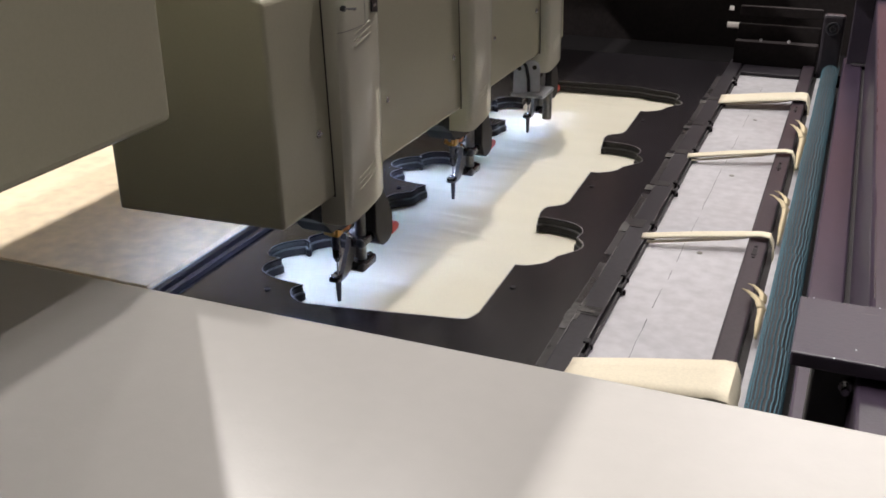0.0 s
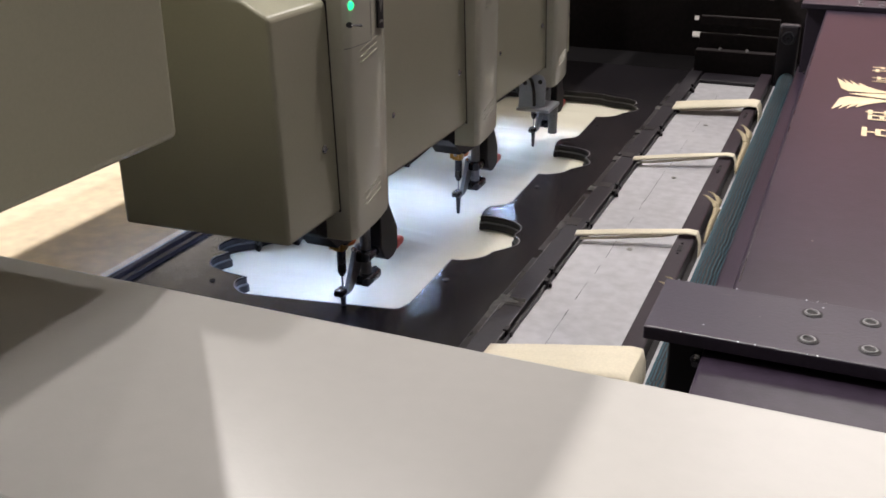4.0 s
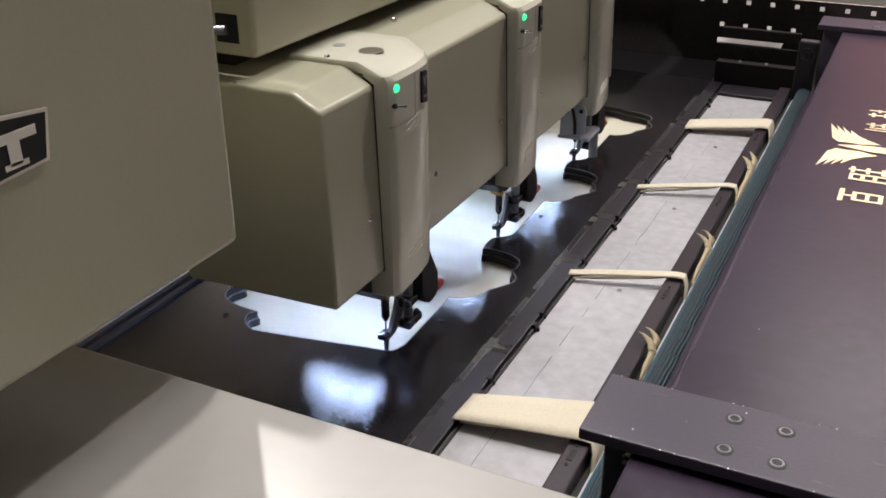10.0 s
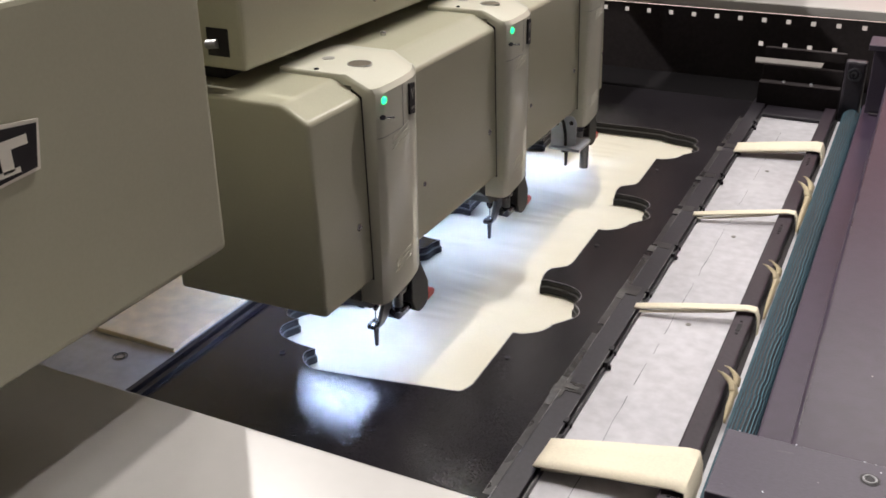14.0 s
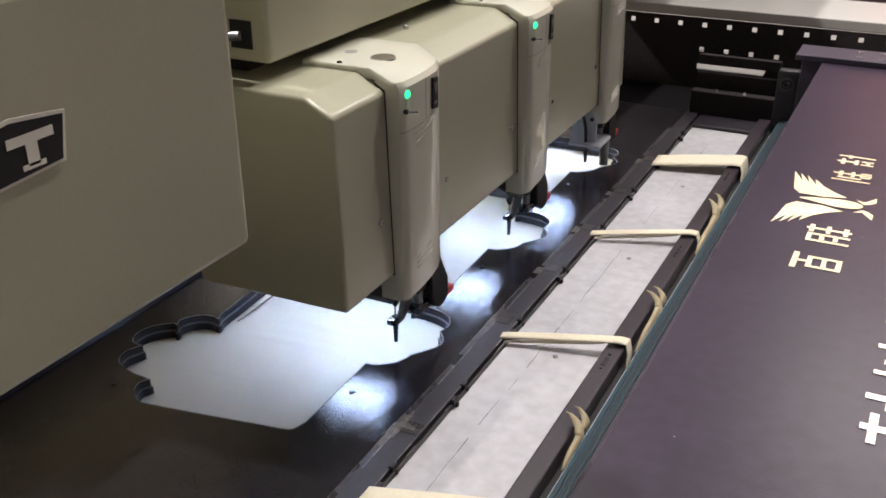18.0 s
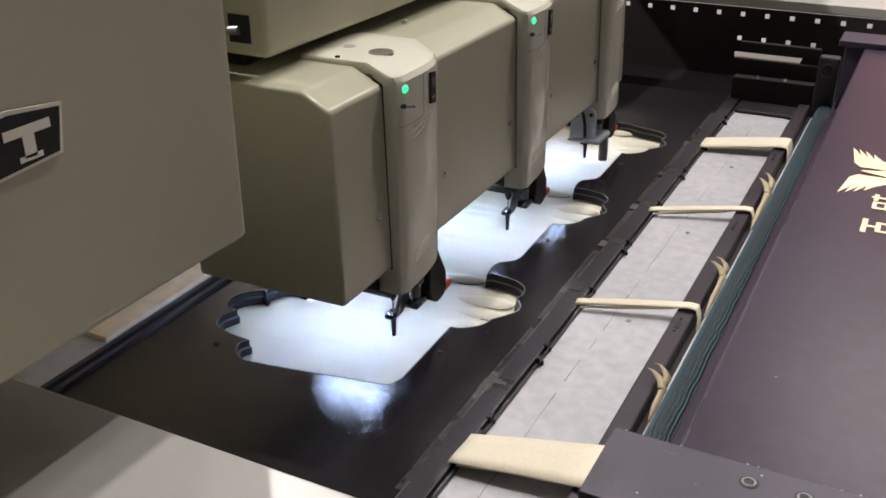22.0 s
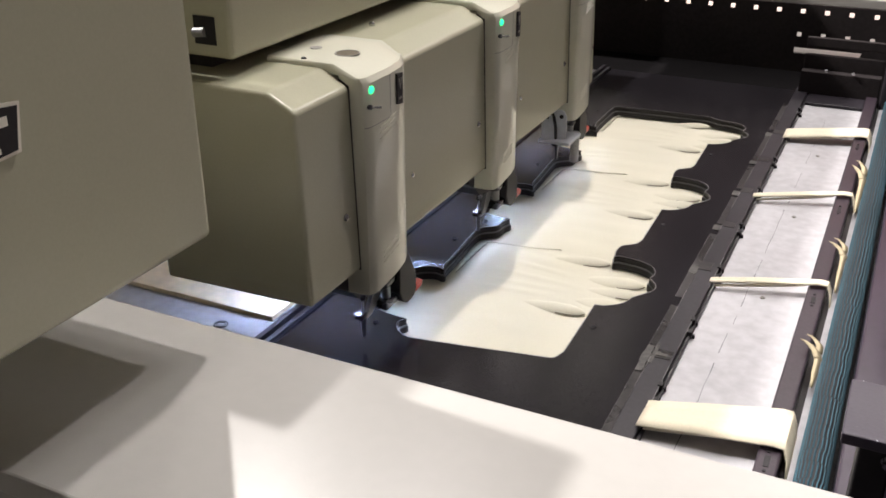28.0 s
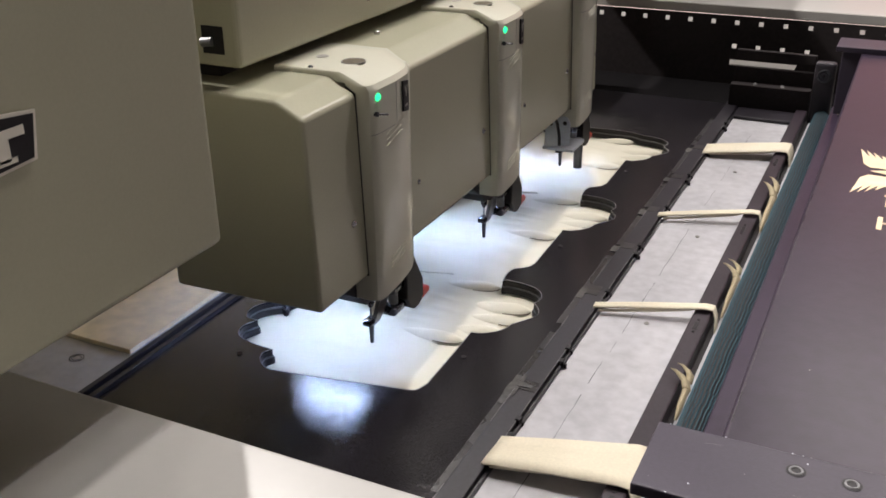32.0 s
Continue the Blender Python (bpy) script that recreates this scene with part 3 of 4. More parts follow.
part("far_bar", box(-0.010, 0.18, 1.165, 1.18, 0.098, 0.1215, 0.002), M_FAR, sash)
part("far_step", box(-0.010, 0.18, 1.12, 1.15, -0.04, 0.045, 0.002), M_FAR, sash)
for x in (0.05, 0.114):
    part("far_bolt", rod((x, 1.115, 0.052), (x, 1.122, 0.052), 0.004, n=12), M_STEEL, sash)
block = part("bearing_block", box(0.185, 0.232, 1.085, 1.115, -0.03, 0.125, 0.006), M_DARK, sash)
for r in (0.013, 0.006):
    bm = ring((0, 0, 0), r, 0.003)
    bm.transform(Matrix.Translation((0.208, 1.083, 0.095)) @ pose(0, 0, 0, 90))
    part("bearing_ring", bm, M_BLUED, block)
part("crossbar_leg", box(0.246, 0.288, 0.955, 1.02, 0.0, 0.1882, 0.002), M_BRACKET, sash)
# Bright strip painted in for the lit edge of the ledge.
part("ledge_cap", box(0.256, 0.292, 0.935, 0.954, 0.045, 0.052, 0.002), M_STEEL, sash)
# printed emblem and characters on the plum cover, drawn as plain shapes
ZP = 0.1884


def flat(polys, z, name, mat, parent):
    bm = bmesh.new()
    for i, pts in enumerate(polys):
        lo = [bm.verts.new((x, y, z + 0.00003 * i)) for x, y in pts]
        bm.faces.new(lo)
    g = bmesh.ops.extrude_face_region(bm, geom=list(bm.faces))
    for v in g["geom"]:
        if isinstance(v, bmesh.types.BMVert):
            v.co.z += 0.0004
    return part(name, bm, mat, parent)


def mirrored(pts, side):
    """Half an outline as x and distance from the emblem's axis, laid out to one side of it."""
    out = [(x, 0.173 + side * d) for x, d in pts]
    return out if side < 0 else out[::-1]


# a leading edge, four swept feathers and the trailing edge back to the tail
WING = [(0.335, 0.102), (0.3395, 0.067), (0.3435, 0.033), (0.354, 0.0165), (0.3675, 0.0175), (0.386, 0.016), (0.415, 0.026), (0.396, 0.040), (0.381, 0.056),
        (0.367, 0.080), (0.370, 0.058), (0.354, 0.092), (0.361, 0.061), (0.3445, 0.097), (0.3505, 0.066)]
TAIL = [(0.427, 0.024), (0.4385, 0.019), (0.452, 0.041), (0.4525, 0.023), (0.446, 0.015), (0.438, 0.010)]
for side in (1, -1):
    flat([mirrored(WING, side)], ZP, "emblem_wing", M_GOLD, sash)
    flat([mirrored(TAIL, side)], ZP, "emblem_tail", M_GOLD, sash)
spindle = []
for i in range(40):
    a = 2 * math.pi * i / 40
    u = math.cos(a)
    spindle.append((0.3965 + 0.0410 * u, 0.173 + (0.0125 + 0.0075 * u) * math.sin(a)))
flat([spindle], ZP + 0.0005, "emblem_body", M_GOLD, sash)


def sign(cx, cy, w, h, mat, kind):
    """One block of plain strokes that stands for a character: kind picks the set of bars, in tenths of the block."""
    sets = {0: ((0, 10, 0.0, 1.2), (4.4, 5.6, 0.0, 3), (1.4, 8.6, 3, 4.1), (1.4, 8.6, 6, 7), (1.4, 8.6, 8.9, 10), (1.4, 2.6, 3, 10), (7.4, 8.6, 3, 10)),
            1: ((0, 4.4, 0.6, 1.7), (0, 4.4, 4.4, 5.4), (0, 4.4, 8.2, 9.3), (1.7, 2.7, 0, 10), (5.2, 6.2, 0.6, 10), (5.2, 10, 0.6, 1.6), (9, 10, 0.6, 10), (6.6, 8.6, 3.4, 4.5), (6.6, 8.6, 6.4, 7.5)),
            2: ((0, 5.2, 1.4, 2.5), (0, 5.2, 4.6, 5.6), (2.0, 3.1, 0, 10), (0.2, 1.2, 7, 9.8), (4.0, 5.0, 7, 9.8), (6.2, 7.2, 1.2, 7.4), (9, 10, 0, 10)),
            3: ((0.6, 1.7, 0, 10), (0, 3.4, 2.6, 3.7), (4.4, 10, 1.0, 2.1), (6.6, 7.7, 0, 5), (4.6, 9.6, 4.6, 5.7), (5.0, 6.1, 6.4, 9.8), (8.2, 9.3, 6.4, 9.8), (6.1, 8.2, 7.8, 8.8))}
    for q, (u0, u1, v0, v1) in enumerate(sets[kind]):
        # the strokes read from the far side: u runs against y, v along x
        x0, x1 = cx + w * (v0 / 10 - 0.5), cx + w * (v1 / 10 - 0.5)
        y1, y0 = cy - h * (u0 / 10 - 0.5), cy - h * (u1 / 10 - 0.5)
        flat([[(x0, y0), (x1, y0), (x1, y1), (x0, y1)]], ZP + 0.00005 * q, "stroke", mat, sash)


for cx, cy, w, h, mat, kind in ((0.405, -0.029, 0.056, 0.045, M_GOLD, 0), (0.407, 0.060, 0.054, 0.054, M_GOLD, 1), (0.412, 0.286, 0.052, 0.040, M_GOLD, 2), (0.411, 0.359, 0.051, 0.042, M_GOLD, 3),
                                (0.520, -0.332, 0.070, 0.088, M_PALE, 3), (0.522, -0.217, 0.068, 0.078, M_PALE, 2), (0.520, -0.105, 0.066, 0.080, M_PALE, 1), (0.518, 0.000, 0.064, 0.075, M_PALE, 0)):
    sign(cx, cy, w, h, mat, kind)

# ---------------------------------------------------------------- cloth, bands and scraps that ride on the frame
riders = [sash]


def cloth_sheet(x0, x1, y0, y1, nx, ny, height):
    bm = bmesh.new()
    vs = [[bm.verts.new((x0 + (x1 - x0) * i / nx, y0 + (y1 - y0) * j / ny, height(x0 + (x1 - x0) * i / nx, y0 + (y1 - y0) * j / ny))) for j in range(ny + 1)] for i in range(nx + 1)]
    for i in range(nx):
        for j in range(ny):
            bm.faces.new((vs[i][j], vs[i + 1][j], vs[i + 1][j + 1], vs[i][j + 1]))
    return bm


CREASES = ((-0.150, -0.36, -0.22, 0.10, 0.0022), (-0.118, -0.34, -0.20, 0.05, 0.0016), (-0.080, -0.35, -0.18, -0.06, 0.0018), (-0.040, -0.33, -0.20, -0.14, 0.0020), (0.020, -0.36, -0.24, -0.10, 0.0016),
           (0.110, -0.40, -0.30, 0.22, 0.0016), (0.150, -0.38, -0.26, 0.10, 0.0014))


def panel_height(x, y):
    a = noise.noise(Vector((x * 3, y * 22, 1.0))) * 0.0022
    b = noise.noise(Vector((x * 12, y * 12, 5.0))) * 0.0006
    # creases that fan out from the roots of the fingers and from the wrist
    c = 0.0
    for ya0, xa, xb, slope, h in CREASES:
        v = (y + 0.20) % UNIT - 0.20 - ya0 - slope * (x - xa)
        u = (x - xa) / (xb - xa)
        if 0 < u < 1:
            c += 0.65 * h * math.sin(math.pi * u) * math.exp(-(v / 0.0065) ** 2)
    return CLOTH_Z + a + b + c - 0.001


panel_cloth = part("sewn_cloth", cloth_sheet(-0.512, -0.040, -0.64, 1.10, 130, 480, panel_height), M_FABRIC, None, "", True)
riders.append(tagged(panel_cloth, "cream cotton cloth stretched under the black template", "cloth"))


def finger_half(s, width):
    """Half the width of a finger from its root (0) to its tip (1): a leaf with a round end."""
    if s < 0.72:
        return width / 2 * (0.50 + 0.50 * math.sin(math.pi / 2 * s / 0.72))
    return max(0.0006, width / 2 * math.sqrt(max(0.0, 1 - ((s - 0.72) / 0.28) ** 2)))


def glove_finger(tip, base, width):
    """A puffed finger of cloth, lying on the sheet: highest towards its tip."""
    tip, base = Vector((*tip, 0)), Vector((*base, 0))
    d = tip - base
    n = Vector((-d.y, d.x, 0)).normalized()
    bm = bmesh.new()
    NA, NB = 30, 12
    grid = []
    for i in range(NA + 1):
        s = i / NA
        half = finger_half(s, width)
        top = 0.0125 * s ** 1.2 * min(1.0, 3.2 * (1.02 - s)) ** 0.5
        row = []
        for j in range(NB + 1):
            u = 2 * j / NB - 1
            c = base + d * s + n * (half * u)
            firm = min(1.0, max(0.0, (s - 0.45) / 0.40))
            z = CLOTH_Z + top * (firm * (1 - abs(u) ** 2.2) + (1 - firm) * (1 - u * u) ** 1.6) - 0.0065 * (1 - firm) + 0.0004 - (0.0012 if abs(u) > 0.99 else 0)
            z += 0.0009 * noise.noise(Vector((c.x * 45, c.y * 70, 3.0))) * s
            row.append(bm.verts.new((c.x, c.y, z)))
        grid.append(row)
    for i in range(NA):
        for j in range(NB):
            bm.faces.new((grid[i][j], grid[i + 1][j], grid[i + 1][j + 1], grid[i][j + 1]))
    # painted shade of the edge: brown crescent along the near side, round the tip
    line = bmesh.new()
    steps = [0.76 + 0.24 * i / 18 for i in range(19)]
    outer, inner = [], []
    for s in steps:
        w = 0.0002 + 0.0026 * math.sin(math.pi * (s - 0.76) / 0.24 * 0.85)
        half = finger_half(s, width)
        c = base + d * s
        outer.append(c - n * (half + w) + d.normalized() * (w if s > 0.9 else 0))
        inner.append(c - n * max(0.0, half - 0.002))
    for k in range(len(steps) - 1):
        line.faces.new([line.verts.new(v + Vector((0, 0, CLOTH_Z + 0.0010))) for v in (outer[k], outer[k + 1], inner[k + 1], inner[k])])
    return bm, line


# the seam that is sewn first: up the side of the palm and along the first finger, a lapped edge with a dark line as its
# painted shade
seams = []
for k in range(3):
    path = [(-0.393, -0.132), (-0.3935, -0.07), (-0.3925, -0.004), (-0.388, 0.003), (-0.350, 0.0075), (-0.308, 0.013), (-0.261, 0.0257)]
    run = [rod((xa, ya + UNIT * k, CLOTH_Z + 0.0028), (xb, yb + UNIT * k, CLOTH_Z + 0.0028), 0.0011, n=8) for (xa, ya), (xb, yb) in zip(path, path[1:])]
    q = part("palm_seam", merge(*run), M_FABRIC, panel_cloth, "sewn seam along the palm of cream cloth")
    part("thread", merge(*[rod((xa + 0.0015, ya + UNIT * k, CLOTH_Z + 0.0022), (xb + 0.0015, yb + UNIT * k, CLOTH_Z + 0.0022), 0.0005, n=6) for (xa, ya), (xb, yb) in zip(path, path[1:])]), M_BROWN_SHADE, q)
    seams.append(q)
fingers = []
for k in range(3):
    for tip, base, width, when in (((-0.167, 0.010), (-0.345, -0.012), 0.036, 18.0), ((-0.092, -0.045), (-0.265, -0.056), 0.042, 19.0), ((-0.084, -0.083), (-0.255, -0.095), 0.036, 19.5),
                                   ((-0.103, -0.128), (-0.250, -0.138), 0.038, 20.5), ((-0.152, -0.173), (-0.335, -0.166), 0.036, 22.0)):
        bm, line = glove_finger((tip[0], tip[1] + UNIT * k), (base[0], base[1] + UNIT * k), width)
        f = part("glove_finger", bm, M_FABRIC, panel_cloth, "puffed sewn finger of cream cloth", True)
        part("seam", line, M_BROWN_SHADE, f)
        fingers.append((f, when))


board = part("side_board", box(-1.05, -0.5405, -0.449, 1.05, -0.0089, -0.001, 0.0012), M_BOARD)
riders.append(tagged(board, "cream laminate board laid along the aluminium strip", "board"))


def band_strip(path, y_left, y_right, width, tilt, slack):
    bm = bmesh.new()
    rows = []
    for i, (x, z) in enumerate(path):
        s = min(1, (x - 0.010) / 0.165)
        y = y_left + (y_right - y_left) * s - slack * (1 - s) - (0.010 * max(0, i - 5))
        w = width * ((0.50 + 0.50 * s) if width < 0.05 else (0.75 + 0.25 * s))
        t = tilt * (1 - s)
        rows.append([bm.verts.new((x, y + w * (k / 4 - 0.5), z + t * w * (k / 4 - 0.5) + 0.0008 * math.sin(k * 1.6))) for k in range(5)])
    for a, b in zip(rows, rows[1:]):
        for k in range(4):
            bm.faces.new((a[k], a[k + 1], b[k + 1], b[k]))
    return bm


def band(y_left, y_right, width, tilt, label):
    """An elastic band in two plies from the rail over the square tube and down behind it."""
    ob = thing("elastic_band", label, "elastic band", "bands over the strip")
    upper = [(0.010, -0.005), (0.024, -0.004), (0.08, 0.000), (0.140, 0.003), (0.168, 0.0045), (0.1805, 0.003), (0.1865, -0.006), (0.1890, -0.022), (0.1885, -0.040)]
    lower = [(0.018, -0.011), (0.052, -0.009), (0.092, -0.006), (0.130, -0.003), (0.150, 0.000)]
    for name, path, slack, y_cut in (("upper_ply", upper, 0.0, 1.0), ("lower_ply", lower, 0.006, 0.42)):
        q = part(name, band_strip(path, y_left, y_right, width * y_cut if width < 0.05 else width * 0.8 * y_cut ** 0.2 if y_cut < 1 else width, tilt, slack), M_BAND, ob, "", True)
        so = q.modifiers.new("thickness", "SOLIDIFY")
        so.thickness, so.offset = 0.0020, 0
    riders.append(ob)
    return ob


band(-0.446, -0.418, 0.084, -0.05, "wide cream elastic band over the aluminium strip")
band(-0.046, 0.001, 0.019, 0.5, "narrow cream elastic band over the aluminium strip")
band(0.343, 0.404, 0.019, 0.5, "narrow cream elastic band over the aluminium strip")
band(0.748, 0.798, 0.066, 0.1, "wide cream elastic band over the aluminium strip")


def ribbon(bm, path, widths):
    """A thin curved strip through the points of a path, cupped across."""
    rows = []
    n = len(path)
    for i in range(n):
        p, d = Vector(path[i]), Vector(path[min(n - 1, i + 1)]) - Vector(path[max(0, i - 1)])
        side = d.cross(Vector((0.3, 0, 1))).normalized() * widths[i]
        rows.append((bm.verts.new(p - side), bm.verts.new(p + Vector((0, 0, widths[i] * 0.4))), bm.verts.new(p + side)))
    for a0, a1 in zip(rows, rows[1:]):
        for k in range(2):
            bm.faces.new((a0[k], a0[k + 1], a1[k + 1], a1[k]))


def scrap(y, length, big):
    """A strip along the roller that ends in two pointed petals, curled up over the square tube."""
    ob = thing("cloth_scrap", "curled pointed scrap of cream cloth beside the roller", "cloth scrap", "cloth scraps")
    for name, path, widths in (
            ("strip", [(0.192, y - length, -0.010), (0.192, y - length * 0.6, -0.002), (0.192, y - length * 0.25, 0.000), (0.192, y, 0.002)], (0.002, 0.005, 0.005, 0.007)),
            ("petal", [(0.192, y - 0.004, 0.002), (0.188, y + 0.022 * big, 0.006), (0.180, y + 0.044 * big, 0.009), (0.172, y + 0.056 * big, 0.012), (0.165, y + 0.060 * big, 0.013)], (0.0075, 0.0078, 0.0066, 0.0036, 0.0003)),
            ("petal", [(0.192, y + 0.026 * big, 0.003), (0.191, y + 0.060 * big, 0.008), (0.186, y + 0.080 * big, 0.010), (0.178, y + 0.094 * big, 0.014), (0.171, y + 0.096 * big, 0.015)], (0.0055, 0.0066, 0.0056, 0.0032, 0.0003))):
        if big < 0.3 and name == "petal":
            continue
        bm = bmesh.new()
        pts, ws = [], []
        for i in range(len(path) - 1):
            for k in range(3):
                s = k / 3
                pts.append(tuple(Vector(path[i]).lerp(Vector(path[i + 1]), s)))
                ws.append((widths[i] * (1 - s) + widths[i + 1] * s) * (1.0 if big > 0.5 else 0.8))
        ribbon(bm, pts + [path[-1]], ws + [widths[-1]])
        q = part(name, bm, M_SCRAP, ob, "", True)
        so = q.modifiers.new("thickness", "SOLIDIFY")
        so.thickness = 0.0008
    riders.append(ob)


scrap(0.500, 0.15, 0.75)
scrap(0.122, 0.12, 0.38)
scrap(-0.228, 0.06, 0.36)

# ---------------------------------------------------------------- a sewing head
def body_mesh(y0, y1):
    return prism([(-0.497, 0.1380), (-0.2805, 0.1425), (-0.2875, 0.381), (-0.3225, 0.3995), (-0.497, 0.3995)], "y", y0, y1, 0.0045, 3)


def sewing_head():
    h = thing("sewing_machine_head", "cream enamelled sewing head with a green lamp and a needle", "sewing machine", "sewing heads")
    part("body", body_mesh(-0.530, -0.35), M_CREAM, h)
    ya, yb = -0.4165, -0.286
    part("seam", prism([(-0.300, 0.143), (-0.2796, 0.143), (-0.2864, 0.382), (-0.300, 0.390)], "y", ya - 0.0014, ya + 0.0002), M_VOID, h)
    plan = [(-0.300, ya), (-0.2775, ya), (-0.2700, ya + 0.003), (-0.2662, ya + 0.009), (-0.2648, ya + 0.019), (-0.2645, -0.380), (-0.2643, -0.362), (-0.2648, -0.345), (-0.2675, -0.322), (-0.2735, -0.304), (-0.2840, yb + 0.001), (-0.300, yb)]
    low = prism(plan, "z", 0.107, 0.3311, 0.0)
    for v in low.verts:
        if v.co.z < 0.15:
            v.co.z += 0.10 * max(0, v.co.y + 0.40)
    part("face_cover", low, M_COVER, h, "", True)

    def front(y):
        """How far the curved front stands back at y."""
        edge = plan[1:-1]
        for (x0, y0), (x1, y1) in zip(edge, edge[1:]):
            if y0 <= y <= y1:
                return x0 + (x1 - x0) * (y - y0) / max(1e-6, y1 - y0) + 0.2645
        return -0.02

    profile = ((-0.40, 0.396), (-0.40, 0.4060), (-0.308, 0.4060), (-0.2735, 0.3925), (-0.2690, 0.3915), (-0.2645, 0.385), (-0.2645, 0.3312), (-0.300, 0.3312), (-0.300, 0.396))
    cap = bmesh.new()
    slices = []
    for y, drop in ((ya, 0.0025), (ya + 0.0015, 0.0005), (ya + 0.003, 0), (ya + 0.009, 0), (ya + 0.019, 0), (-0.380, 0), (-0.362, 0), (-0.345, 0), (-0.333, 0), (-0.322, 0), (-0.313, 0), (-0.304, 0), (-0.294, 0.0005), (yb + 0.002, 0.0012), (yb, 0.004)):
        d = front(min(max(y, ya + 0.0001), yb))
        slices.append([cap.verts.new((x + d * (1 if x > -0.29 else 0.55 if x > -0.299 else 0.35 if x > -0.31 and z > 0.4 else 0), y, z - (drop if z > 0.38 else 0))) for x, z in profile])
    for p, q in zip(slices, slices[1:]):
        for k in range(len(p)):
            cap.faces.new((p[k], p[(k + 1) % len(p)], q[(k + 1) % len(p)], q[k]))
    cap.faces.new(slices[0])
    cap.faces.new(slices[-1][::-1])
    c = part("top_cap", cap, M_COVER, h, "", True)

    def lean(bm):
        """Bends a fitting round the curved front."""
        for v in bm.verts:
            v.co.x += front(v.co.y)
        return bm

    seam = bmesh.new()
    ys = [ya + 0.0035, ya + 0.009, ya + 0.019, -0.380, -0.356]
    rows = [[seam.verts.new((-0.2642 + front(y), y, z)) for z in (0.3306, 0.3315)] for y in ys]
    for p, q in zip(rows, rows[1:]):
        seam.faces.new((p[0], q[0], q[1], p[1]))
    part("cap_seam", seam, M_MARK, h)
    part("panel_edge", lean(box(-0.2646, -0.2642, -0.3566, -0.3560, 0.331, 0.384)), M_MARK, c)
    # Flat brown disc paints the shaded inside of the opening.
    part("oil_opening", rod((-0.3180, -0.3650, 0.4056), (-0.3180, -0.3650, 0.4063), 0.0150, n=32), M_BROWN_SHADE, c, "dark round opening in the top")
    part("opening_rim", ring((-0.3180, -0.3650, 0.4061), 0.0148, 0.0008, 32, 6), M_MARK, c)
    part("dimple", rod((-0.367, -0.358, 0.4061), (-0.367, -0.358, 0.4065), 0.008, n=24), M_MARK, c)
    part("cap_screw", dome((-0.352, -0.409, 0.406), 0.0035, 0.6, "z"), M_BLUED, c)

    part("lamp", lean(dome((-0.2645, -0.4015, 0.3763), 0.0049)), M_GREEN, c, "glowing green indicator lamp")
    tog = part("toggle_switch", lean(rod((-0.265, -0.4065, 0.3565), (-0.2612, -0.4065, 0.3565), 0.0032, n=6)), M_BLUED, c)
    part("lever", lean(rod((-0.2610, -0.4065, 0.3565), (-0.2545, -0.3965, 0.355), 0.0010, 0.0016, 10)), M_STEEL, tog)
    plate = part("badge", lean(prism([(-0.3405, 0.3420), (-0.3230, 0.3390), (-0.3230, 0.3780), (-0.3405, 0.3810)], "x", -0.268, -0.2618)), M_VOID, c, "small dark badge with a pale mark")
    part("badge_mark", lean(prism([(-0.3375, 0.373), (-0.3320, 0.359), (-0.3265, 0.373), (-0.3295, 0.374), (-0.3320, 0.366), (-0.3345, 0.374)], "x", -0.2619, -0.2614)), M_MARK, plate)
    part("badge_mark", lean(box(-0.2619, -0.2614, -0.3365, -0.3275, 0.347, 0.350)), M_MARK, plate)
    for i, z in enumerate((0.324, 0.317, 0.310, 0.156, 0.149, 0.142)):
        rib = box(-0.2652, -0.2634, -0.384, -0.344, z, z + 0.0013, 0.0005)
        for v in rib.verts:
            v.co.z += (v.co.y + 0.384) * 0.22
            v.co.x += front(v.co.y) + 0.0002
        part("vent_rib", rib, M_COVER, h)
    part("body_screw", merge(dome((-0.2822, -0.443, 0.2255), 0.0050, 0.5), box(-0.2800, -0.2794, -0.447, -0.439, 0.2248, 0.2262)), M_STEEL, h)
    part("body_screw", dome((-0.2825, -0.266, 0.219), 0.004, 0.5), M_STEEL, h)
    part("top_screw", merge(rod((-0.3790, -0.196, 0.3990), (-0.3790, -0.196, 0.4030), 0.0042, n=16), dome((-0.3790, -0.196, 0.4030), 0.0042, 0.6, "z")), M_STEEL, h)
    # mechanism under the head
    part("under_block", prism([(-0.440, 0.140), (-0.440, 0.120), (-0.405, 0.100), (-0.392, 0.083), (-0.375, 0.086), (-0.370, 0.078), (-0.325, 0.078), (-0.315, 0.140)], "x", -0.344, -0.300, 0.002), M_VOID, h)
    lamp_bar = part("lamp_bar", box(-0.494, -0.345, -0.297, -0.273, 0.126, 0.140, 0.002), M_STEEL, h, "bar that holds the needle lamps")
    # Unseen lip, added to stop lamp light reaching the far cloth.
    part("lamp_shield", box(-0.496, -0.343, -0.2725, -0.2705, 0.108, 0.140), M_BLUED, lamp_bar, "added dark lip that blocks the needle lamps toward the far side")
    for i in range(6):
        x = -0.482 + 0.0250 * i
        part("led", box(x - 0.0045, x + 0.0045, -0.292, -0.278, 0.1240, 0.1259), M_LED, lamp_bar, "glowing white lamp")
    tg = part("thread_guide", prism([(-0.292, 0.140), (-0.292, 0.046), (-0.283, 0.028), (-0.270, 0.020), (-0.256, 0.020), (-0.250, 0.026), (-0.241, 0.030), (-0.241, 0.058), (-0.262, 0.092), (-0.284, 0.140)], "x", -0.318, -0.292, 0.002), M_VOID, h)
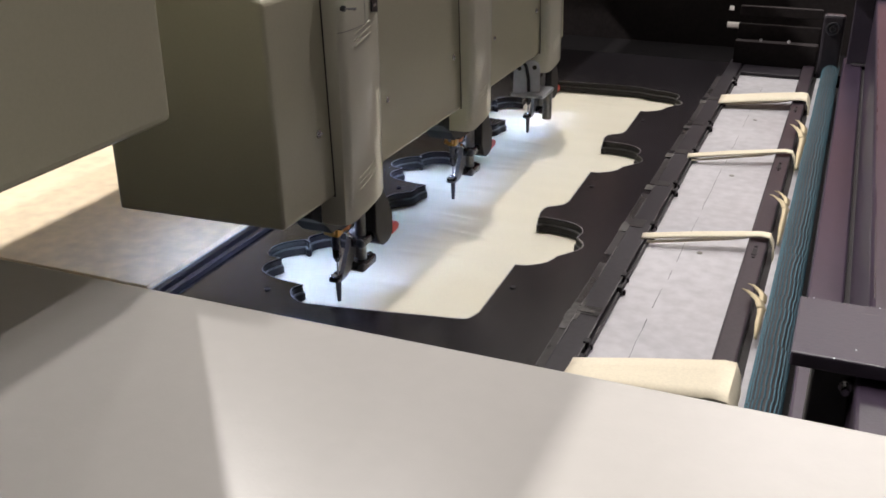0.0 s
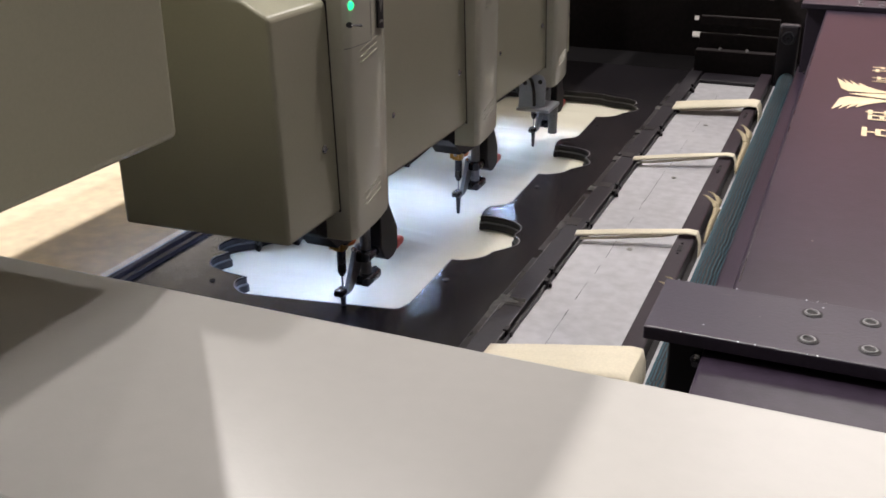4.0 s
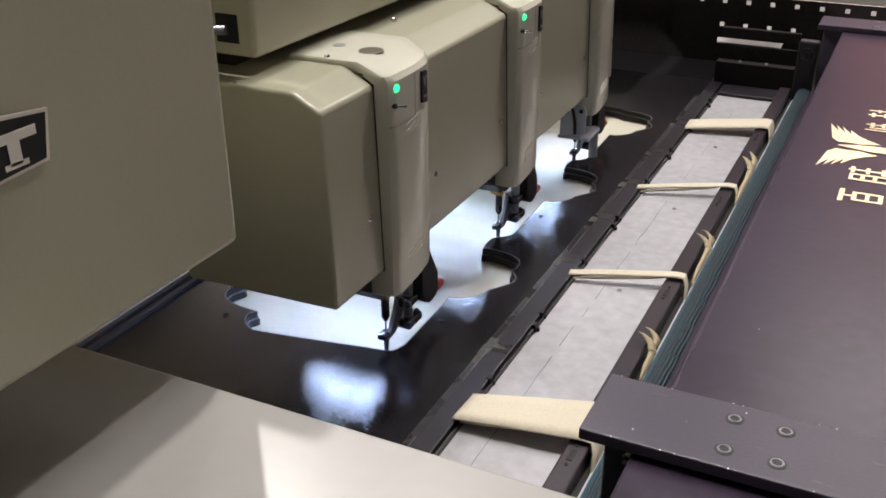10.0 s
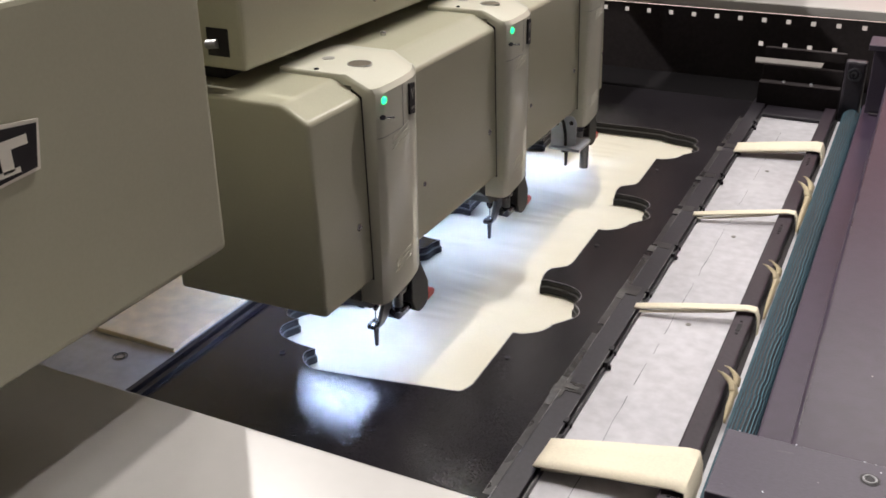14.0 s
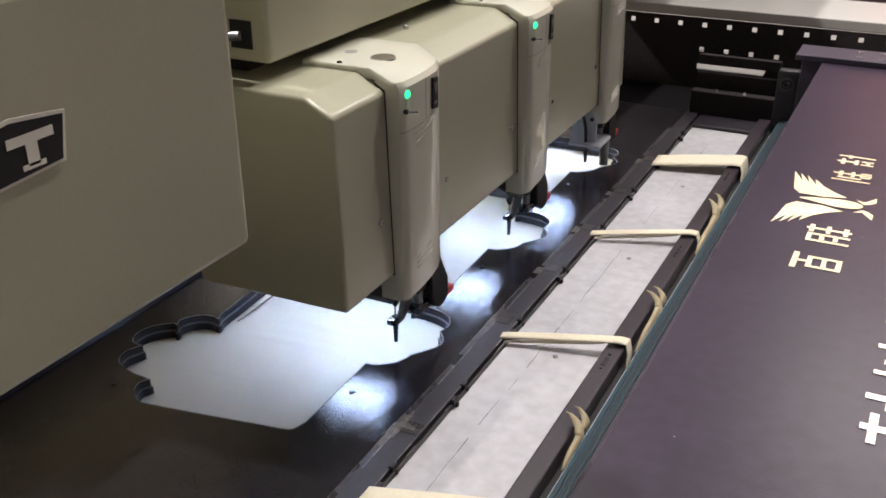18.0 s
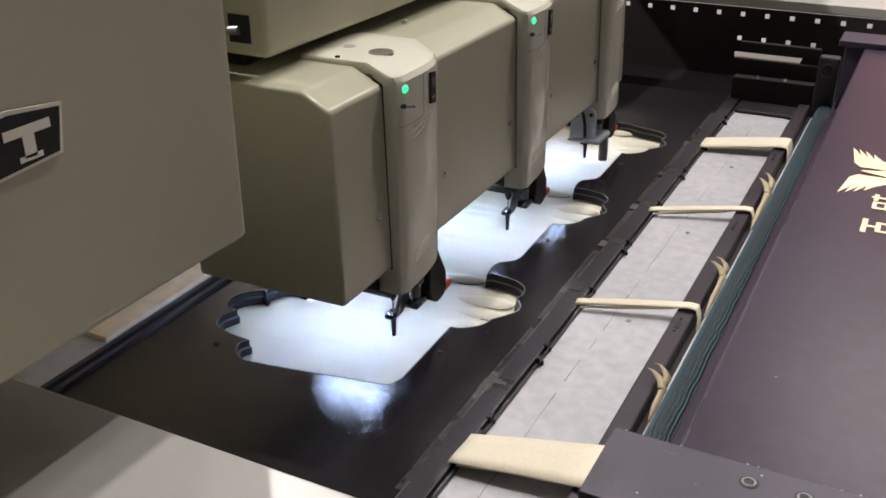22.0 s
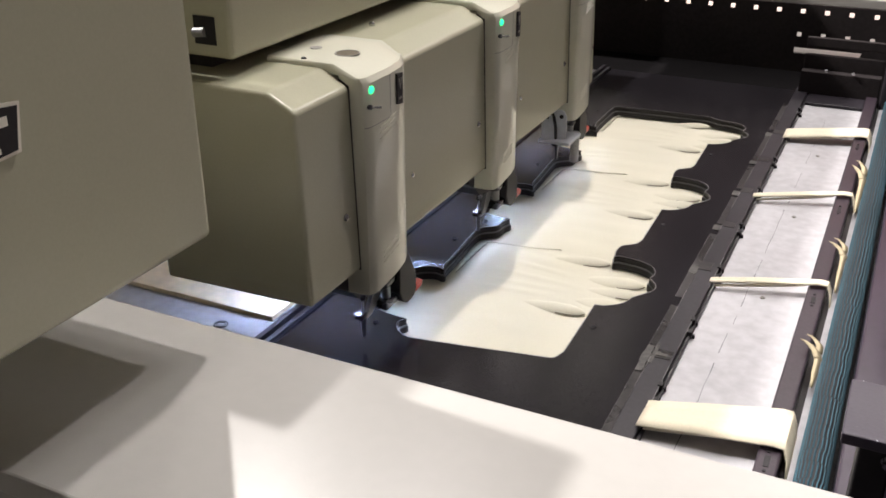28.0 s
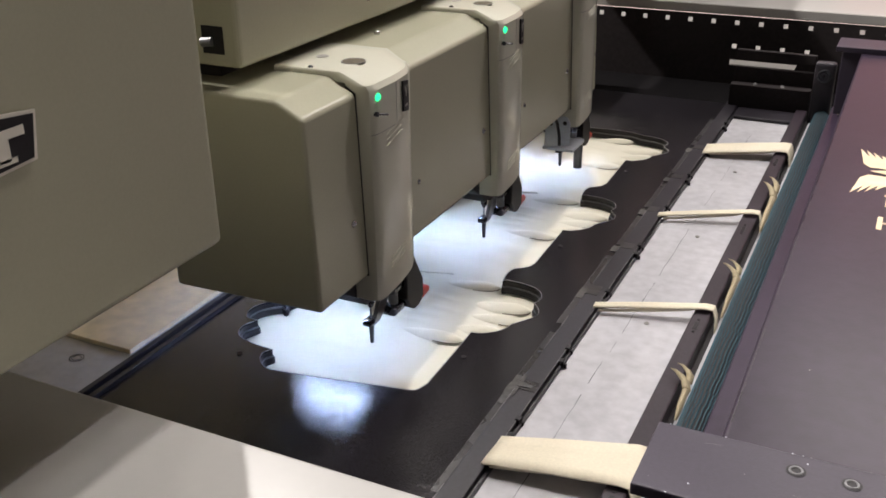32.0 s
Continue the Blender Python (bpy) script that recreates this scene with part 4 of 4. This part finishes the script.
    part("lever_tip", prism([(-0.240, 0.022), (-0.240, 0.038), (-0.222, 0.037), (-0.214, 0.031), (-0.218, 0.024)], "x", -0.310, -0.294, 0.003), M_RED, tg, "red plastic lever")
    nx, ny = -0.322, -0.346
    needle = part("needle_bar", merge(rod((nx, ny, 0.030), (nx, ny, 0.118), 0.0058), rod((nx, ny, 0.024), (nx, ny, 0.030), 0.0030, 0.0058)), M_BLUED, h, "dark needle bar", True)
    part("needle", rod((nx, ny, -0.020), (nx, ny, 0.026), 0.0010, 0.0013, 8), M_TOOL, needle)
    part("clamp", merge(box(nx - 0.0075, nx + 0.0075, ny - 0.0085, ny + 0.0075, 0.060, 0.078, 0.002), box(nx - 0.010, nx + 0.004, ny - 0.013, ny - 0.008, 0.064, 0.074, 0.001)), M_BRASS, needle, "tan brass needle clamp", True)
    part("clamp_lever", prism([(ny + 0.007, 0.062), (ny + 0.010, 0.074), (ny + 0.030, 0.072), (ny + 0.036, 0.064), (ny + 0.026, 0.058)], "x", nx - 0.004, nx + 0.006, 0.002), M_ORANGE, needle, "orange plastic lever", True)
    part("clamp_screw", rod((nx, ny - 0.015, 0.072), (nx, ny - 0.006, 0.072), 0.0032), M_STEEL, needle, "", True)
    part("clamp_spring", rod((nx + 0.006, ny + 0.020, 0.054), (nx + 0.010, ny + 0.030, 0.046), 0.003), M_STEEL, needle, "", True)
    foot = part("presser_foot", merge(box(nx - 0.007, nx + 0.007, ny - 0.014, ny + 0.009, -0.002, 0.006, 0.0025), rod((nx, ny, -0.033), (nx, ny, -0.002), 0.0026, 0.0042)), M_BLUED, h, "dark presser foot with a needle tube", True)
    part("foot_rim", merge(ring((nx, ny, 0.0062), 0.0050, 0.0012), box(nx - 0.006, nx + 0.004, ny - 0.013, ny - 0.005, 0.0058, 0.0072, 0.0006)), M_STEEL, foot, "polished rim", True)
    part("foot_arm", prism([(-0.352, -0.002), (-0.345, 0.007), (-0.329, 0.034), (-0.321, 0.053), (-0.303, 0.054), (-0.304, 0.030), (-0.316, 0.010), (-0.334, -0.001)], "x", -0.320, -0.314, 0.001), M_TOOL, foot, "grey steel arm")
    part("presser_bar", rod((-0.309, -0.304, 0.002), (-0.309, -0.304, 0.138), 0.0072), M_TOOL, foot, "", True)
    for z0, z1, y1 in ((0.034, 0.047, -0.284), (0.000, 0.013, -0.282)):
        part("collar", merge(box(-0.320, -0.297, -0.322, y1, z0, z1, 0.0035, 3), rod((-0.309, y1 - 0.001, (z0 + z1) / 2), (-0.309, y1 + 0.005, (z0 + z1) / 2), 0.005)), M_BLUED, foot, "", True)
    return h


head = sewing_head()
heads = [head]
for k in range(1, HEADS):
    heads.append(copy_thing(head, pose(0, PITCH * k, 0)))
for h, y1 in ((heads[1], -0.35), (heads[2], -0.258)):
    for ob in h.children:
        if ob.name.startswith("body") and "screw" not in ob.name:
            ob.data = mesh_of("body", body_mesh(-0.75, y1), M_CREAM)

# the far head carries a guide plate and a thick presser cylinder
y0 = -0.447
plate_pts = [(-0.321, 0.072), (-0.270, 0.080), (-0.270, 0.124), (-0.275, 0.134), (-0.281, 0.137), (-0.310, 0.133), (-0.317, 0.128), (-0.320, 0.120)]
guide = part("guide_plate", prism(plate_pts, "y", y0 - 0.002, y0 + 0.002, 0.0006), M_GUIDE, heads[2], "pale steel guide plate with two holes")
for x, z in ((-0.309, 0.120), (-0.280, 0.124)):
    part("guide_hole", rod((x, y0 - 0.0021, z), (x, y0 - 0.0027, z), 0.0042, n=20), M_VOID, guide)
part("guide_bracket", box(-0.325, -0.262, y0 - 0.002, y0 + 0.07, 0.066, 0.072, 0.001), M_GUIDE, guide)
for a, b in (((-0.306, y0 - 0.006, 0.140), (-0.294, y0 - 0.008, 0.126)), ((-0.294, y0 - 0.008, 0.126), (-0.289, y0 - 0.009, 0.104)), ((-0.289, y0 - 0.009, 0.104), (-0.288, y0 - 0.008, 0.080))):
    part("guide_lever", rod(a, b, 0.0030, n=10), M_VOID, guide, "black bent lever", True)
part("presser_cylinder", rod((-0.279, y0 + 0.087, 0.004), (-0.279, y0 + 0.087, 0.066), 0.009, n=20), M_TOOL, guide, "", True)

# the near drive housing with its badge
housing = thing("drive_housing", "large cream enamelled housing with a black badge", "machine housing")
# Hidden back is stretched to -1.10 to block the left lamp.
part("shell", box(-1.10, -0.2655, -2.2, -0.7095, 0.3145, 0.585, 0.007, 3), M_CREAM, housing, "", False)
part("stem", box(-0.70, -0.55, -2.1, -1.1, 0.21, 0.313), M_VOID, housing)
badge_shape = [(-1.09, 0.452), (-0.908, 0.464), (-0.902, 0.500), (-0.95, 0.506), (-1.00, 0.497), (-1.09, 0.497)]
badge = part("badge", prism(badge_shape, "x", -0.2645, -0.2625), M_PALE, housing, "black badge with a pale border and plain white marks")
part("badge_face", prism([(-1.087, 0.4545), (-0.911, 0.4665), (-0.905, 0.4978), (-0.95, 0.5030), (-1.00, 0.4945), (-1.087, 0.4945)], "x", -0.2624, -0.2618), M_VOID, badge)
for y0, y1, z0, z1 in ((-0.956, -0.916, 0.486, 0.493), (-0.941, -0.931, 0.470, 0.486), (-0.946, -0.926, 0.468, 0.472), (-0.998, -0.968, 0.485, 0.490), (-0.990, -0.980, 0.466, 0.485), (-1.05, -1.012, 0.464, 0.470)):
    part("badge_mark", box(-0.2617, -0.2612, y0, y1, z0, z1), M_PALE, badge)

# upper beam over the heads
beam = thing("upper_beam", "long cream enamelled beam that carries the sewing heads", "machine beam")
part("beam_shell", box(-0.72, -0.389, -0.4955, 1.75, 0.4190, 0.588, 0.006, 3), M_CREAM, beam)
part("beam_core", box(-0.71, -0.440, -0.470, 1.74, 0.4000, 0.4189), M_VOID, beam)
win = part("window", box(-0.4395, -0.4100, -0.4967, -0.4950, 0.4345, 0.4665), M_VOID, beam, "dark slot in the beam's end")
part("shaft", rod((-0.4390, -0.4972, 0.447), (-0.4240, -0.4972, 0.449), 0.0055), M_TOOL, win)
for y in (-0.20, 0.10, 0.42, 0.80):
    part("beam_screw", dome((-0.3885, y, 0.450), 0.0045, 0.5), M_STEEL, beam)
# Unseen blocks added to shadow the board and end plate from the left lamp.
part("rear_cover", box(-1.10, -0.4975, -0.50, 1.1, 0.345, 0.3995, 0.003), M_CREAM, beam)
part("rear_link", box(-1.10, -0.505, -0.711, -0.501, 0.345, 0.662, 0.004), M_CREAM, beam)
post = thing("beam_post", "cream enamelled post that carries the upper beam", "machine post")
part("post_shell", box(-1.34, -1.101, 1.30, 1.60, -0.075, 0.57, 0.006), M_CREAM, post)
part("post_arm", box(-1.10, -0.721, 1.30, 1.60, 0.43, 0.57, 0.004), M_CREAM, post)
post2 = copy_thing(post, pose(0, -3.3, 0))


def motions():
    rows = [(t, pose(x, y, 0)) for t, x, y in FRAME]
    for ob in riders:
        walk(ob, rows)
    # the sewn fingers come up out of the sheet one after another
    for ob, when in fingers:
        walk(ob, [(0, pose(0, 0, -0.012)), (when - 0.5, pose(0, 0, -0.012)), (when, pose(0, 0, -0.011)), (when + 0.6, pose(0, 0, 0)), (when + 1.2, pose(0, 0, 0)), (32, pose(0, 0, 0))])
    for ob in seams:
        walk(ob, [(0, pose(0, 0, -0.008)), (13.6, pose(0, 0, -0.008)), (15.4, pose(0, 0, 0)), (16, pose(0, 0, 0)), (32, pose(0, 0, 0))])
    # needle and foot: down while sewing, lifted afterwards
    for h in heads:
        for ob in h.children:
            if ob.name.startswith("presser_foot"):
                walk(ob, [(0, pose(0, 0, 0)), (12.5, pose(0, 0, 0)), (12.7, pose(0, 0, 0.002)), (13.0, pose(0, 0, 0.030)), (13.3, pose(0, 0, 0.030)), (32, pose(0, 0, 0.030))])
            elif ob.name.startswith("needle_bar"):
                beat = [(0.25 * i, pose(0, 0, 0.006 * (i % 2))) for i in range(20)]
                walk(ob, beat + [(5.0, pose(0, 0, 0)), (12.5, pose(0, 0, 0)), (13.0, pose(0, 0, 0.030)), (13.3, pose(0, 0, 0.030)), (32, pose(0, 0, 0.030))])


motions()
